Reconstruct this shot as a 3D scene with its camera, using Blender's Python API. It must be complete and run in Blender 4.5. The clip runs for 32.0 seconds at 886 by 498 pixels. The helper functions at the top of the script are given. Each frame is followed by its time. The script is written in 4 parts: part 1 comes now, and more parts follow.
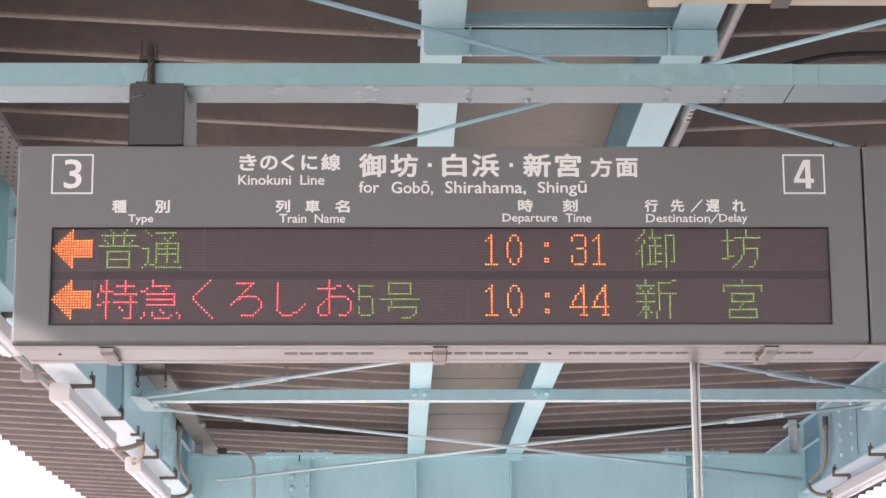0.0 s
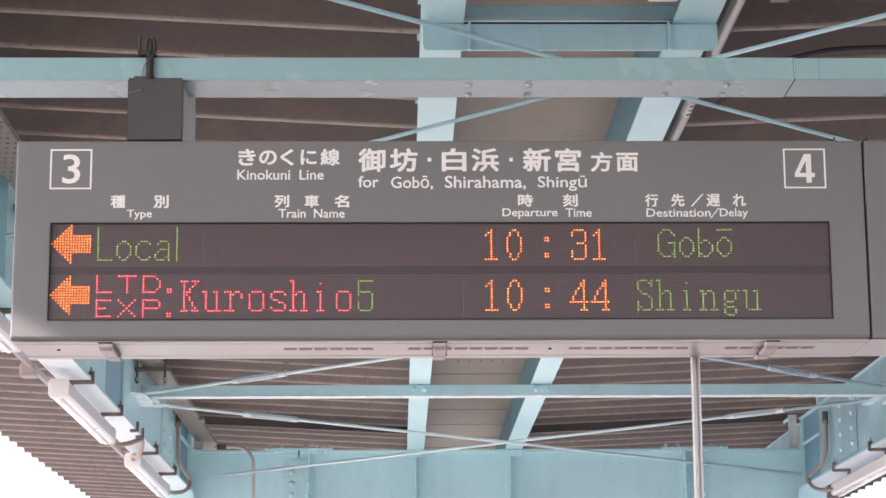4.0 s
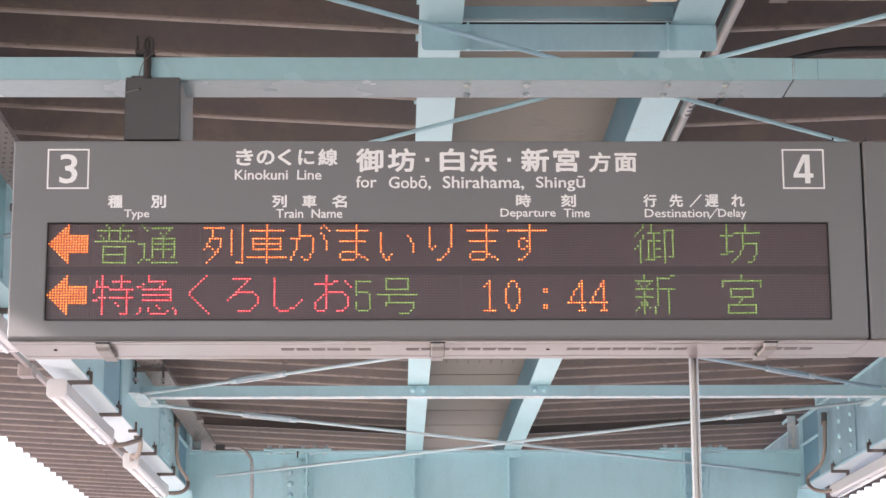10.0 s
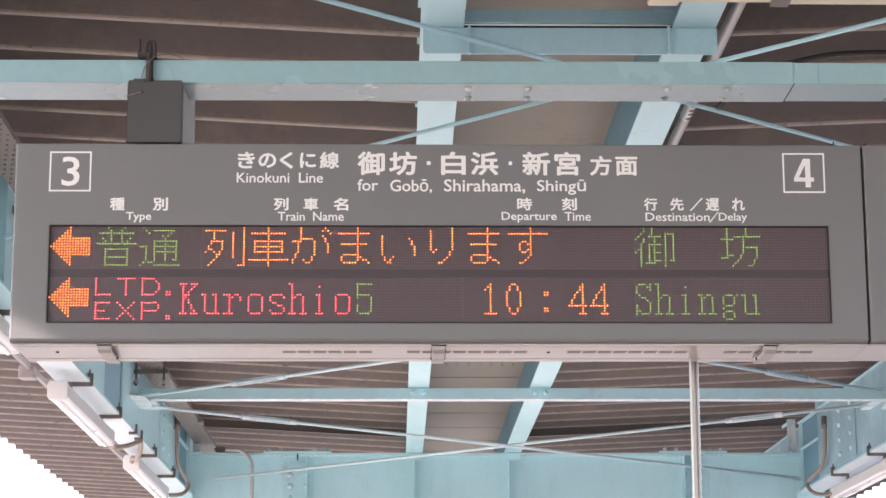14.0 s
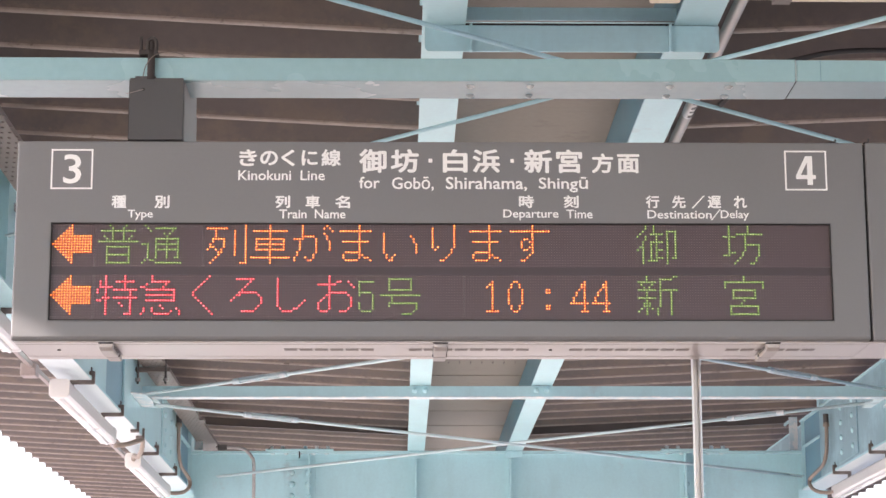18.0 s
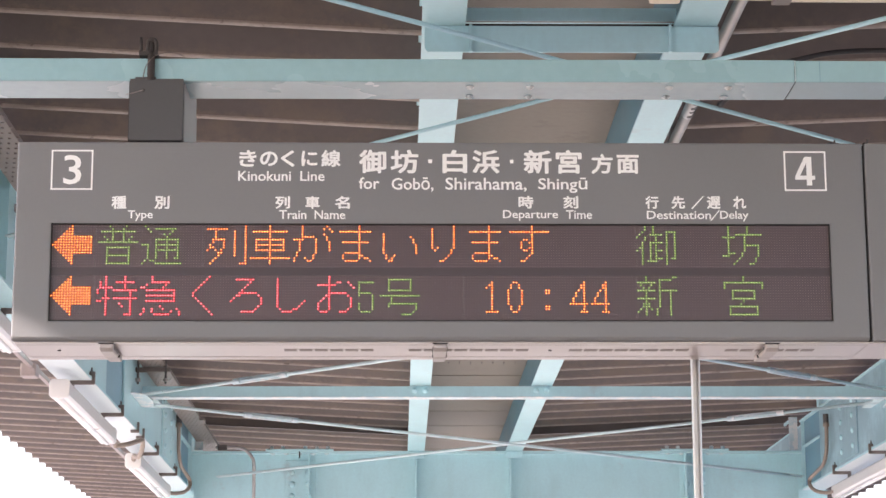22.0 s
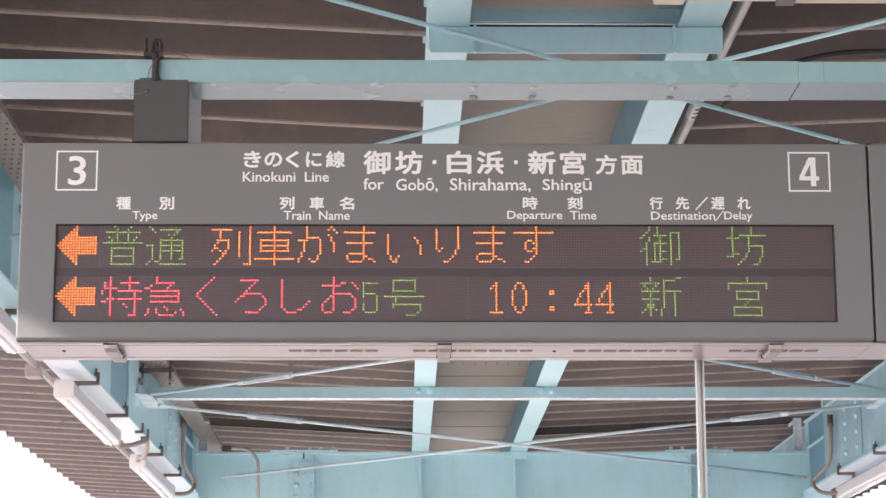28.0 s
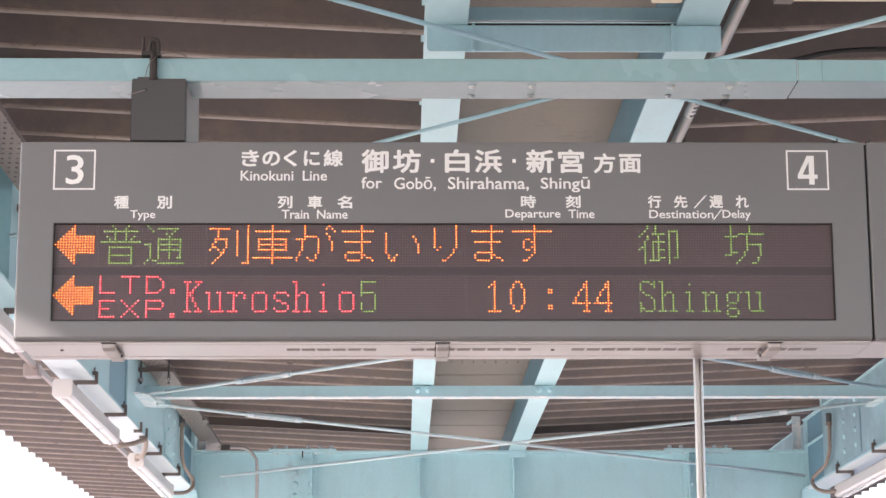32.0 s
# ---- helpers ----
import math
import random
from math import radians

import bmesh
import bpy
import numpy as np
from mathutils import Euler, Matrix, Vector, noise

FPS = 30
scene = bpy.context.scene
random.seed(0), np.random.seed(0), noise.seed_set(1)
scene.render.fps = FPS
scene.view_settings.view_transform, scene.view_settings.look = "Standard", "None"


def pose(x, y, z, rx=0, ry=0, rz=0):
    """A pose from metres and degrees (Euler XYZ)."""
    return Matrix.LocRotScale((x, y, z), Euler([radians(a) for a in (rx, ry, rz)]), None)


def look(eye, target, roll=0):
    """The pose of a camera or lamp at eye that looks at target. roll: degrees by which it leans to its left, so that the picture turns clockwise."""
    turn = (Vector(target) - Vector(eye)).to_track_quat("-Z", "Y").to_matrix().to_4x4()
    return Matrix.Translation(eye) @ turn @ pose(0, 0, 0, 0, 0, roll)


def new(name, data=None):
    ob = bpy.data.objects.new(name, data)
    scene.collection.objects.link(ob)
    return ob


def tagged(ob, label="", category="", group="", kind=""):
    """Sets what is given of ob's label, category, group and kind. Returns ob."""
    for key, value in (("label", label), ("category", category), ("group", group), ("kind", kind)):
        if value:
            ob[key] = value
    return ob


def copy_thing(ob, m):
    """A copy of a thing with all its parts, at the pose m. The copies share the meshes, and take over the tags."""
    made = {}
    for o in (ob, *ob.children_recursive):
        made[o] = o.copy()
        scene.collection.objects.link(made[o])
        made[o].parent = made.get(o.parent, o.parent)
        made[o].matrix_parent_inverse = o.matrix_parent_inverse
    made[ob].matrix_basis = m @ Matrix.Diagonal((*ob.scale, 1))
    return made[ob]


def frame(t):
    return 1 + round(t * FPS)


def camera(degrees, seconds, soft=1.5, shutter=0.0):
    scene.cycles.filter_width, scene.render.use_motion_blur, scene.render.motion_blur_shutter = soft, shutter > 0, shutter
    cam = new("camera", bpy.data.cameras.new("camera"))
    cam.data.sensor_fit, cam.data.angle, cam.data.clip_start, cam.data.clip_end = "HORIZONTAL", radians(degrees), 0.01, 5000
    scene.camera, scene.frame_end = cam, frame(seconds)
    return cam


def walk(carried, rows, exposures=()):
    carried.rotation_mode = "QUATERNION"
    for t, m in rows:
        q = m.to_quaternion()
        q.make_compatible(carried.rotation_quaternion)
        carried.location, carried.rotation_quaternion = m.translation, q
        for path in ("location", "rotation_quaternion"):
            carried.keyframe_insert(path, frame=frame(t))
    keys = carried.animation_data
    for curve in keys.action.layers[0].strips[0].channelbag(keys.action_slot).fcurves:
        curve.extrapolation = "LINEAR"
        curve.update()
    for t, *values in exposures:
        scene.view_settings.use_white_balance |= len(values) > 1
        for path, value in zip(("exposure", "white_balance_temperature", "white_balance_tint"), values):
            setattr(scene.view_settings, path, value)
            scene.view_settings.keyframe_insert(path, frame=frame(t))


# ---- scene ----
cam = camera(23.0, 32.0)
PATH = [
    (0, (0.0000, 0.0000, 1.7000), (0.1022, 4.8838, 2.7668), -0.290),
    (0.5, (0.0013, 0.0035, 1.7015), (0.1008, 4.8881, 2.7649), -0.298),
    (1, (-0.0018, 0.0075, 1.7018), (0.0999, 4.8923, 2.7641), -0.247),
    (1.5, (-0.0003, 0.0075, 1.7017), (0.1017, 4.8926, 2.7624), -0.316),
    (2, (-0.0000, 0.0077, 1.7027), (0.1008, 4.8935, 2.7605), -0.321),
    (2.5, (0.0006, 0.0121, 1.7022), (0.1023, 4.8983, 2.7584), -0.299),
    (3, (0.0009, 0.0149, 1.7023), (0.1046, 4.9017, 2.7550), -0.343),
    (3.5, (-0.0012, 0.0158, 1.7015), (0.1033, 4.9023, 2.7560), -0.371),
    (5.5, (0.0006, 0.0101, 1.7017), (0.1024, 4.8951, 2.7630), -0.319),
    (6, (0.0004, 0.0121, 1.7015), (0.1042, 4.8973, 2.7617), -0.340),
    (6.5, (0.0008, 0.0139, 1.7012), (0.1049, 4.8991, 2.7616), -0.391),
    (7, (0.0028, 0.0132, 1.7017), (0.1067, 4.8988, 2.7603), -0.393),
    (7.5, (0.0004, 0.0128, 1.7016), (0.1062, 4.8984, 2.7599), -0.356),
    (8, (0.0001, 0.0166, 1.7011), (0.1055, 4.9022, 2.7596), -0.393),
    (8.5, (0.0015, 0.0159, 1.7024), (0.1055, 4.9015, 2.7606), -0.351),
    (9, (0.0012, 0.0213, 1.7034), (0.1056, 4.9069, 2.7614), -0.344),
    (9.5, (0.0012, 0.0216, 1.7025), (0.1066, 4.9071, 2.7609), -0.310),
    (10, (0.0023, 0.0247, 1.7030), (0.1081, 4.9102, 2.7614), -0.304),
    (10.5, (0.0018, 0.0197, 1.7018), (0.1095, 4.9049, 2.7615), -0.253),
    (11, (0.0012, 0.0164, 1.7017), (0.1079, 4.9012, 2.7635), -0.173),
    (11.5, (0.0015, 0.0120, 1.7013), (0.1064, 4.8965, 2.7648), -0.212),
    (12, (0.0017, 0.0163, 1.7032), (0.1071, 4.9001, 2.7694), -0.170),
    (12.5, (0.0013, 0.0125, 1.7021), (0.1086, 4.8957, 2.7713), -0.229),
    (13, (0.0001, 0.0113, 1.7016), (0.1082, 4.8943, 2.7712), -0.216),
    (13.5, (0.0014, 0.0137, 1.7015), (0.1063, 4.8972, 2.7692), -0.212),
    (14, (0.0003, 0.0133, 1.7015), (0.1053, 4.8976, 2.7659), -0.176),
    (14.5, (0.0015, 0.0122, 1.7006), (0.1043, 4.8967, 2.7644), -0.240),
    (16.5, (-0.0006, 0.0099, 1.7015), (0.1004, 4.8951, 2.7622), -0.131),
    (17, (0.0000, 0.0123, 1.7009), (0.1027, 4.8976, 2.7611), -0.170),
    (17.5, (-0.0003, 0.0171, 1.7014), (0.1027, 4.9023, 2.7617), -0.156),
    (18, (0.0002, 0.0161, 1.7012), (0.1013, 4.9014, 2.7612), -0.178),
    (18.5, (0.0003, 0.0202, 1.7019), (0.1026, 4.9054, 2.7623), -0.184),
    (19, (0.0009, 0.0166, 1.7022), (0.1039, 4.9018, 2.7628), -0.219),
    (19.5, (0.0013, 0.0110, 1.7013), (0.1043, 4.8958, 2.7633), -0.209),
    (20, (0.0012, 0.0115, 1.7016), (0.1043, 4.8959, 2.7655), -0.226),
    (20.5, (0.0008, 0.0093, 1.7010), (0.1040, 4.8933, 2.7669), -0.223),
    (21, (0.0005, 0.0135, 1.7017), (0.1035, 4.8977, 2.7664), -0.194),
    (21.5, (0.0013, 0.0123, 1.7013), (0.1026, 4.8970, 2.7641), -0.194),
    (22, (0.0010, 0.0107, 1.7012), (0.1019, 4.8960, 2.7613), -0.189),
    (22.5, (-0.0010, 0.0159, 1.7023), (0.1001, 4.9016, 2.7608), -0.217),
    (23, (0.0009, 0.0168, 1.7016), (0.1001, 4.9023, 2.7606), -0.249),
    (23.5, (0.0016, 0.0092, 1.7008), (0.0996, 4.8940, 2.7630), -0.338),
    (24, (0.0006, 0.0054, 1.7008), (0.0975, 4.8899, 2.7650), -0.226),
    (24.5, (-0.0002, 0.0069, 1.7007), (0.0955, 4.8910, 2.7665), -0.221),
    (25, (0.0017, 0.0057, 1.7000), (0.0972, 4.8894, 2.7679), -0.304),
    (25.5, (-0.0007, 0.0043, 1.6993), (0.0945, 4.8878, 2.7677), -0.327),
    (27.5, (0.0013, 0.0160, 1.7009), (0.0936, 4.9011, 2.7628), -0.184),
    (28, (0.0006, 0.0064, 1.7001), (0.0919, 4.8915, 2.7620), -0.171),
    (28.5, (0.0005, 0.0115, 1.7009), (0.0918, 4.8965, 2.7632), -0.119),
    (29, (0.0027, 0.0138, 1.7011), (0.0950, 4.8988, 2.7633), -0.151),
    (29.5, (0.0028, 0.0169, 1.7027), (0.0955, 4.9024, 2.7625), -0.195),
    (30, (0.0025, 0.0126, 1.7006), (0.0967, 4.8982, 2.7598), -0.119),
    (30.5, (0.0021, 0.0174, 1.7018), (0.0957, 4.9036, 2.7581), -0.168),
    (31, (0.0018, 0.0175, 1.7020), (0.0959, 4.9038, 2.7580), -0.178),
    (31.5, (0.0025, 0.0136, 1.7017), (0.0970, 4.8996, 2.7590), -0.139),
    (32, (0.0019, 0.0103, 1.7011), (0.0962, 4.8960, 2.7601), -0.240),
]
walk(cam, [(t, look(eye, target, roll)) for t, eye, target, roll in PATH], [(0, 1.795, 6810, 24), (11, 1.795, 6820, 24), (13, 1.83, 6870, 24), (17, 1.92, 6960, 24), (19, 1.94, 6960, 24), (22, 1.89, 6960, 24), (25, 1.83, 6890, 24), (28, 1.85, 6860, 24), (30, 1.88, 6880, 24), (32, 1.90, 6900, 24)])

# world, sun and exposure
world = bpy.data.worlds.new("world")
scene.world = world
world.use_nodes = True
wn, wl = world.node_tree.nodes, world.node_tree.links
sky = wn.new("ShaderNodeTexSky")
sky.sky_type, sky.sun_disc = "NISHITA", False
sky.sun_elevation, sky.sun_rotation = radians(30.2), radians(-112)
wl.new(sky.outputs[0], wn["Background"].inputs[0])
wn["Background"].inputs[1].default_value = 0.15
sun = new("sun", bpy.data.lights.new("sun", "SUN"))
sun.data.energy, sun.data.angle, sun.data.color = 4.3, radians(0.6), (1.0, 0.95, 0.88)
sun.matrix_world = look((-8, -3.23, 5.02), (0, 0, 0))


# materials
def material(name, color, rough=0.5, metal=0.0, vary=0.12, scale=3.0, grain=60.0, bump=0.1, stain=None, stain_at=0.62, spec=0.5, pieces=False, streaks=0.0, dust=None):
    """A painted, cast or rolled surface: two scales of tone, a fine relief, and stains where given."""
    m = bpy.data.materials.new(name)
    m.use_nodes = True
    n, l = m.node_tree.nodes, m.node_tree.links
    b = n["Principled BSDF"]
    b.inputs["Roughness"].default_value, b.inputs["Metallic"].default_value = rough, metal
    b.inputs["Specular IOR Level"].default_value = spec
    co = n.new("ShaderNodeTexCoord")
    big, fine = n.new("ShaderNodeTexNoise"), n.new("ShaderNodeTexNoise")
    big.inputs["Scale"].default_value, big.inputs["Detail"].default_value = scale, 5
    fine.inputs["Scale"].default_value, fine.inputs["Detail"].default_value = grain, 3
    place = co.outputs["Object"]
    if pieces:
        # alike pieces share a mesh: each one takes another stretch of the pattern
        info, far = n.new("ShaderNodeObjectInfo"), n.new("ShaderNodeVectorMath")
        far.operation = "MULTIPLY_ADD"
        far.inputs[1].default_value = (31.0, 47.0, 19.0)
        l.new(info.outputs["Random"], far.inputs[0])
        l.new(place, far.inputs[2])
        place = far.outputs[0]
    for t in (big, fine):
        l.new(place, t.inputs["Vector"])
    mix = n.new("ShaderNodeMath")
    mix.operation = "MULTIPLY_ADD"
    mix.inputs[1].default_value = 0.45
    l.new(fine.outputs[0], mix.inputs[0])
    l.new(big.outputs[0], mix.inputs[2])
    ramp = n.new("ShaderNodeMapRange")
    ramp.inputs[1].default_value, ramp.inputs[2].default_value = 0.4, 1.05
    ramp.inputs[3].default_value, ramp.inputs[4].default_value = 1 - vary, 1 + vary
    l.new(mix.outputs[0], ramp.inputs[0])
    tone = n.new("ShaderNodeMix")
    tone.data_type, tone.blend_type = "RGBA", "MULTIPLY"
    tone.inputs[0].default_value = 1
    tone.inputs[6].default_value = (*color, 1)
    grey = n.new("ShaderNodeCombineColor")
    for k in range(3):
        l.new(ramp.outputs[0], grey.inputs[k])
    l.new(grey.outputs[0], tone.inputs[7])
    out = tone.outputs[2]
    if stain:
        blot = n.new("ShaderNodeTexNoise")
        blot.inputs["Scale"].default_value, blot.inputs["Detail"].default_value, blot.inputs["Roughness"].default_value = scale * 2.3, 8, 0.7
        l.new(place, blot.inputs["Vector"])
        cut = n.new("ShaderNodeMapRange")
        cut.inputs[1].default_value, cut.inputs[2].default_value = stain_at, stain_at + 0.12
        l.new(blot.outputs[0], cut.inputs[0])
        s = n.new("ShaderNodeMix")
        s.data_type = "RGBA"
        l.new(cut.outputs[0], s.inputs[0])
        l.new(out, s.inputs[6])
        s.inputs[7].default_value = (*stain, 1)
        out = s.outputs[2]
    if dust:
        # ragged dust and rust that gathers beside the two folds of a sheet
        axes, gap, near, rag, edge, s = (n.new("ShaderNodeSeparateXYZ"), n.new("ShaderNodeMath"), n.new("ShaderNodeMath"), n.new("ShaderNodeTexNoise"), n.new("ShaderNodeMapRange"), n.new("ShaderNodeMix"))
        l.new(co.outputs["Object"], axes.inputs[0])
        gap.operation, near.operation = "PINGPONG", "MULTIPLY_ADD"
        gap.inputs[1].default_value = 0.465 / 2
        l.new(axes.outputs[1], gap.inputs[0])
        rag.inputs["Scale"].default_value, rag.inputs["Detail"].default_value, rag.inputs["Roughness"].default_value = 22, 9, 0.8
        l.new(place, rag.inputs["Vector"])
        near.inputs[1].default_value = -8.0
        l.new(gap.outputs[0], near.inputs[0])
        l.new(rag.outputs[0], near.inputs[2])
        edge.inputs[1].default_value, edge.inputs[2].default_value = 0.20, 0.36
        l.new(near.outputs[0], edge.inputs[0])
        s.data_type = "RGBA"
        l.new(edge.outputs[0], s.inputs[0])
        l.new(out, s.inputs[6])
        s.inputs[7].default_value = (*dust, 1)
        out = s.outputs[2]
    if streaks:
        # grime that has run down with the rain
        long, run, dirt = n.new("ShaderNodeMapping"), n.new("ShaderNodeTexNoise"), n.new("ShaderNodeMix")
        long.inputs["Scale"].default_value = (4.0, 1.2, 0.9)
        l.new(place, long.inputs["Vector"])
        run.inputs["Scale"].default_value, run.inputs["Detail"].default_value, run.inputs["Roughness"].default_value = 1.6, 6, 0.65
        l.new(long.outputs[0], run.inputs["Vector"])
        much = n.new("ShaderNodeMapRange")
        much.inputs[1].default_value, much.inputs[2].default_value, much.inputs[4].default_value = 0.46, 0.74, streaks * 3
        l.new(run.outputs[0], much.inputs[0])
        dirt.data_type = "RGBA"
        l.new(much.outputs[0], dirt.inputs[0])
        l.new(out, dirt.inputs[6])
        dirt.inputs[7].default_value = (0.22, 0.30, 0.31, 1)
        out = dirt.outputs[2]
    l.new(out, b.inputs["Base Color"])
    rr = n.new("ShaderNodeMapRange")
    rr.inputs[3].default_value, rr.inputs[4].default_value = max(0.05, rough - 0.1), min(1, rough + 0.12)
    l.new(big.outputs[0], rr.inputs[0])
    l.new(rr.outputs[0], b.inputs["Roughness"])
    bp = n.new("ShaderNodeBump")
    bp.inputs["Strength"].default_value, bp.inputs["Distance"].default_value = bump, 0.002
    l.new(fine.outputs[0], bp.inputs["Height"])
    l.new(bp.outputs[0], b.inputs["Normal"])
    return m


def glowing(name, color, strength):
    m = bpy.data.materials.new(name)
    m.use_nodes = True
    b = m.node_tree.nodes["Principled BSDF"]
    b.inputs["Base Color"].default_value = (*[0.04 + 0.06 * c for c in color], 1)
    b.inputs["Emission Color"].default_value = (*color, 1)
    b.inputs["Emission Strength"].default_value = strength
    b.inputs["Roughness"].default_value = 0.3
    return m


BLUE = material("pale_blue_paint", (0.435, 0.69, 0.72), 0.42, spec=0.45, vary=0.09, scale=1.3, grain=45, bump=0.12, stain=(0.42, 0.56, 0.58), stain_at=0.60, streaks=0.045)
# Darker than BLUE: weaker light on the beam's front put into the colour.
BLUE_GLOSS = material("glossy_blue_grey_paint", (0.275, 0.455, 0.485), 0.26, spec=0.45, vary=0.10, scale=1.8, grain=45, bump=0.1, stain=(0.30, 0.465, 0.495), stain_at=0.58)
# Flaking paint; light from below on the rods is put into its tone.
BLUE_FLAKED_LIT = material("lit_blue_flaking_paint", (0.54, 0.69, 0.70), 0.5, vary=0.1, scale=4, grain=60, bump=0.2, stain=(0.60, 0.70, 0.71), stain_at=0.5)
BLUE_LIT_WHITE = material("lit_bluish_white_paint", (0.60, 0.69, 0.71), 0.5, vary=0.06, scale=1.5, grain=60, bump=0.12)
LATCH = material("dull_latch_steel", (0.42, 0.39, 0.375), 0.42, metal=0.15, vary=0.12, scale=14, grain=90, bump=0.1)
BOLT = material("grey_green_bolt_paint", (0.62, 0.69, 0.67), 0.55, vary=0.1, scale=20, grain=120, bump=0.2)
# Worn paint on the gussets; elsewhere its whiteness stands in for light.
BLUE_WORN_LIT = material("worn_lit_pale_paint", (0.50, 0.64, 0.67), 0.55, vary=0.12, scale=5, grain=60, bump=0.3, stain=(0.74, 0.75, 0.73), stain_at=0.47)
# Darker copy of BLUE: grime, and the right beam's shade put into the colour.
BLUE_GRIMY_SHADED = material("grimy_shaded_blue_paint", (0.30, 0.49, 0.54), 0.45, vary=0.12, scale=1.1, grain=45, bump=0.2, stain=(0.24, 0.39, 0.44), stain_at=0.40)
DECK = material("brown_coated_roof_sheet", (0.123, 0.101, 0.094), 0.55, vary=0.18, scale=0.9, grain=25, bump=0.12, stain=(0.158, 0.122, 0.099), stain_at=0.50, pieces=True, dust=(0.165, 0.130, 0.108))
# Folds paler than DECK: light from below put into the tone, with rust flecks.
DECK_CREST = material("lit_weathered_sheet_fold", (0.265, 0.216, 0.188), 0.55, vary=0.3, scale=6, grain=40, bump=0.25, stain=(0.105, 0.078, 0.062), stain_at=0.57, pieces=True)
GUTTER = material("beige_gutter_sheet", (0.198, 0.174, 0.145), 0.62, vary=0.14, scale=1.6, grain=30, bump=0.1, stain=(0.165, 0.138, 0.118), stain_at=0.58, pieces=True)
HOUSING = material("grey_sign_paint", (0.170, 0.173, 0.176), 0.33, vary=0.05, scale=2.2, grain=120, bump=0.06)
SHEET_GREY_LIT = material("lit_grey_sheet_paint", (0.26, 0.245, 0.24), 0.5, vary=0.06, scale=4, grain=100, bump=0.06)
UNDERSIDE = material("pale_grey_sign_plate", (0.485, 0.447, 0.436), 0.30, vary=0.06, scale=2.5, grain=90, bump=0.06)
BLUE_DARK = material("dark_blue_shade", (0.12, 0.27, 0.345), 0.5, vary=0.1, scale=3, grain=50, bump=0.1)
BLUE_SHADE = material("mid_blue_shade", (0.215, 0.40, 0.47), 0.5, vary=0.1, scale=3, grain=50, bump=0.1)
TEAL_SHADED = material("shaded_teal_plate_paint", (0.085, 0.205, 0.24), 0.45, vary=0.15, scale=2, grain=50, bump=0.1)
BOX_GREY = material("dark_grey_box_paint", (0.060, 0.0605, 0.063), 0.5, vary=0.06, scale=3, grain=110, bump=0.08)
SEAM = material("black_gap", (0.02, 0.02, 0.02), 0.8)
STEEL = material("galvanised_steel", (0.40, 0.385, 0.365), 0.38, metal=0.7, vary=0.15, scale=14, grain=90, bump=0.1)
GALVANISED = material("pale_zinc_conduit", (0.50, 0.48, 0.46), 0.42, metal=0.3, vary=0.2, scale=9, grain=90, bump=0.1, stain=(0.30, 0.26, 0.23), stain_at=0.6)
PIPE = material("weathered_conduit_steel", (0.36, 0.315, 0.27), 0.34, metal=0.55, vary=0.2, scale=9, grain=90, bump=0.1, stain=(0.24, 0.20, 0.17), stain_at=0.6)
CHROME = material("stainless_tube", (0.43, 0.42, 0.405), 0.38, metal=0.45, vary=0.06, scale=9, grain=140, bump=0.04)
BROWN_DARK = material("dark_brown_bearer_paint", (0.115, 0.092, 0.085), 0.6, vary=0.15, scale=5, grain=60, bump=0.15)
HOOK = material("dull_black_iron", (0.040, 0.034, 0.032), 0.75, vary=0.2, scale=30, grain=120, bump=0.3)
DARK_STEEL = material("dark_weathered_steel", (0.10, 0.095, 0.09), 0.55, metal=0.3, vary=0.2, scale=12, grain=90, bump=0.2)
BROWN_STEEL = material("brown_weathered_bracket", (0.17, 0.142, 0.125), 0.6, metal=0.2, vary=0.2, scale=12, grain=80, bump=0.2)
RAIL = material("pinkish_brown_rail_paint", (0.30, 0.245, 0.232), 0.5, vary=0.15, scale=10, grain=80, bump=0.15)
HOSE = material("grey_brown_hose", (0.26, 0.21, 0.17), 0.6, vary=0.15, scale=20, grain=150, bump=0.2)
CABLE = material("black_cable", (0.03, 0.028, 0.028), 0.5)
LAMP_WHITE = material("white_lamp_enamel", (0.62, 0.605, 0.59), 0.3, vary=0.03, scale=4, grain=60, bump=0.03)
TUBE = material("white_lamp_glass", (0.85, 0.84, 0.83), 0.15, vary=0.02)
CREAM = material("cream_duct_plastic", (0.70, 0.62, 0.47), 0.45, vary=0.06, scale=4, grain=60, bump=0.05, stain=(0.52, 0.44, 0.32), stain_at=0.66)
TRAY = material("pale_brown_perforated_tray", (0.205, 0.172, 0.155), 0.5, metal=0.2, vary=0.12, scale=8, grain=70)
SLOT = material("brownish_slot_mesh", (0.255, 0.225, 0.212), 0.6, vary=0.1, scale=20, grain=150)
LETTER = material("white_sign_lettering", (0.80, 0.805, 0.79), 0.45, vary=0.03, scale=5, grain=120, bump=0.02)
PANEL = material("dark_led_panel", (0.080, 0.057, 0.063), 0.30, vary=0.08, scale=3, grain=200, bump=0.02, spec=0.5)
PANEL_BAR = material("plain_dark_panel_bar", (0.058, 0.044, 0.050), 0.45, vary=0.05, scale=3, grain=150, bump=0.03)
LENS = material("unlit_led_lens", (0.185, 0.140, 0.146), 0.3, vary=0.1, scale=40, grain=300)
ASPHALT = material("platform_asphalt", (0.094, 0.079, 0.062), 0.8, vary=0.15, scale=0.7, grain=60, bump=0.3)
BOUNCE_SHEET = material("bounce_sheet_concrete", (0.435, 0.42, 0.402), 0.75, vary=0.12, scale=0.7, grain=30, bump=0.3, stain=(0.37, 0.355, 0.34), stain_at=0.58)
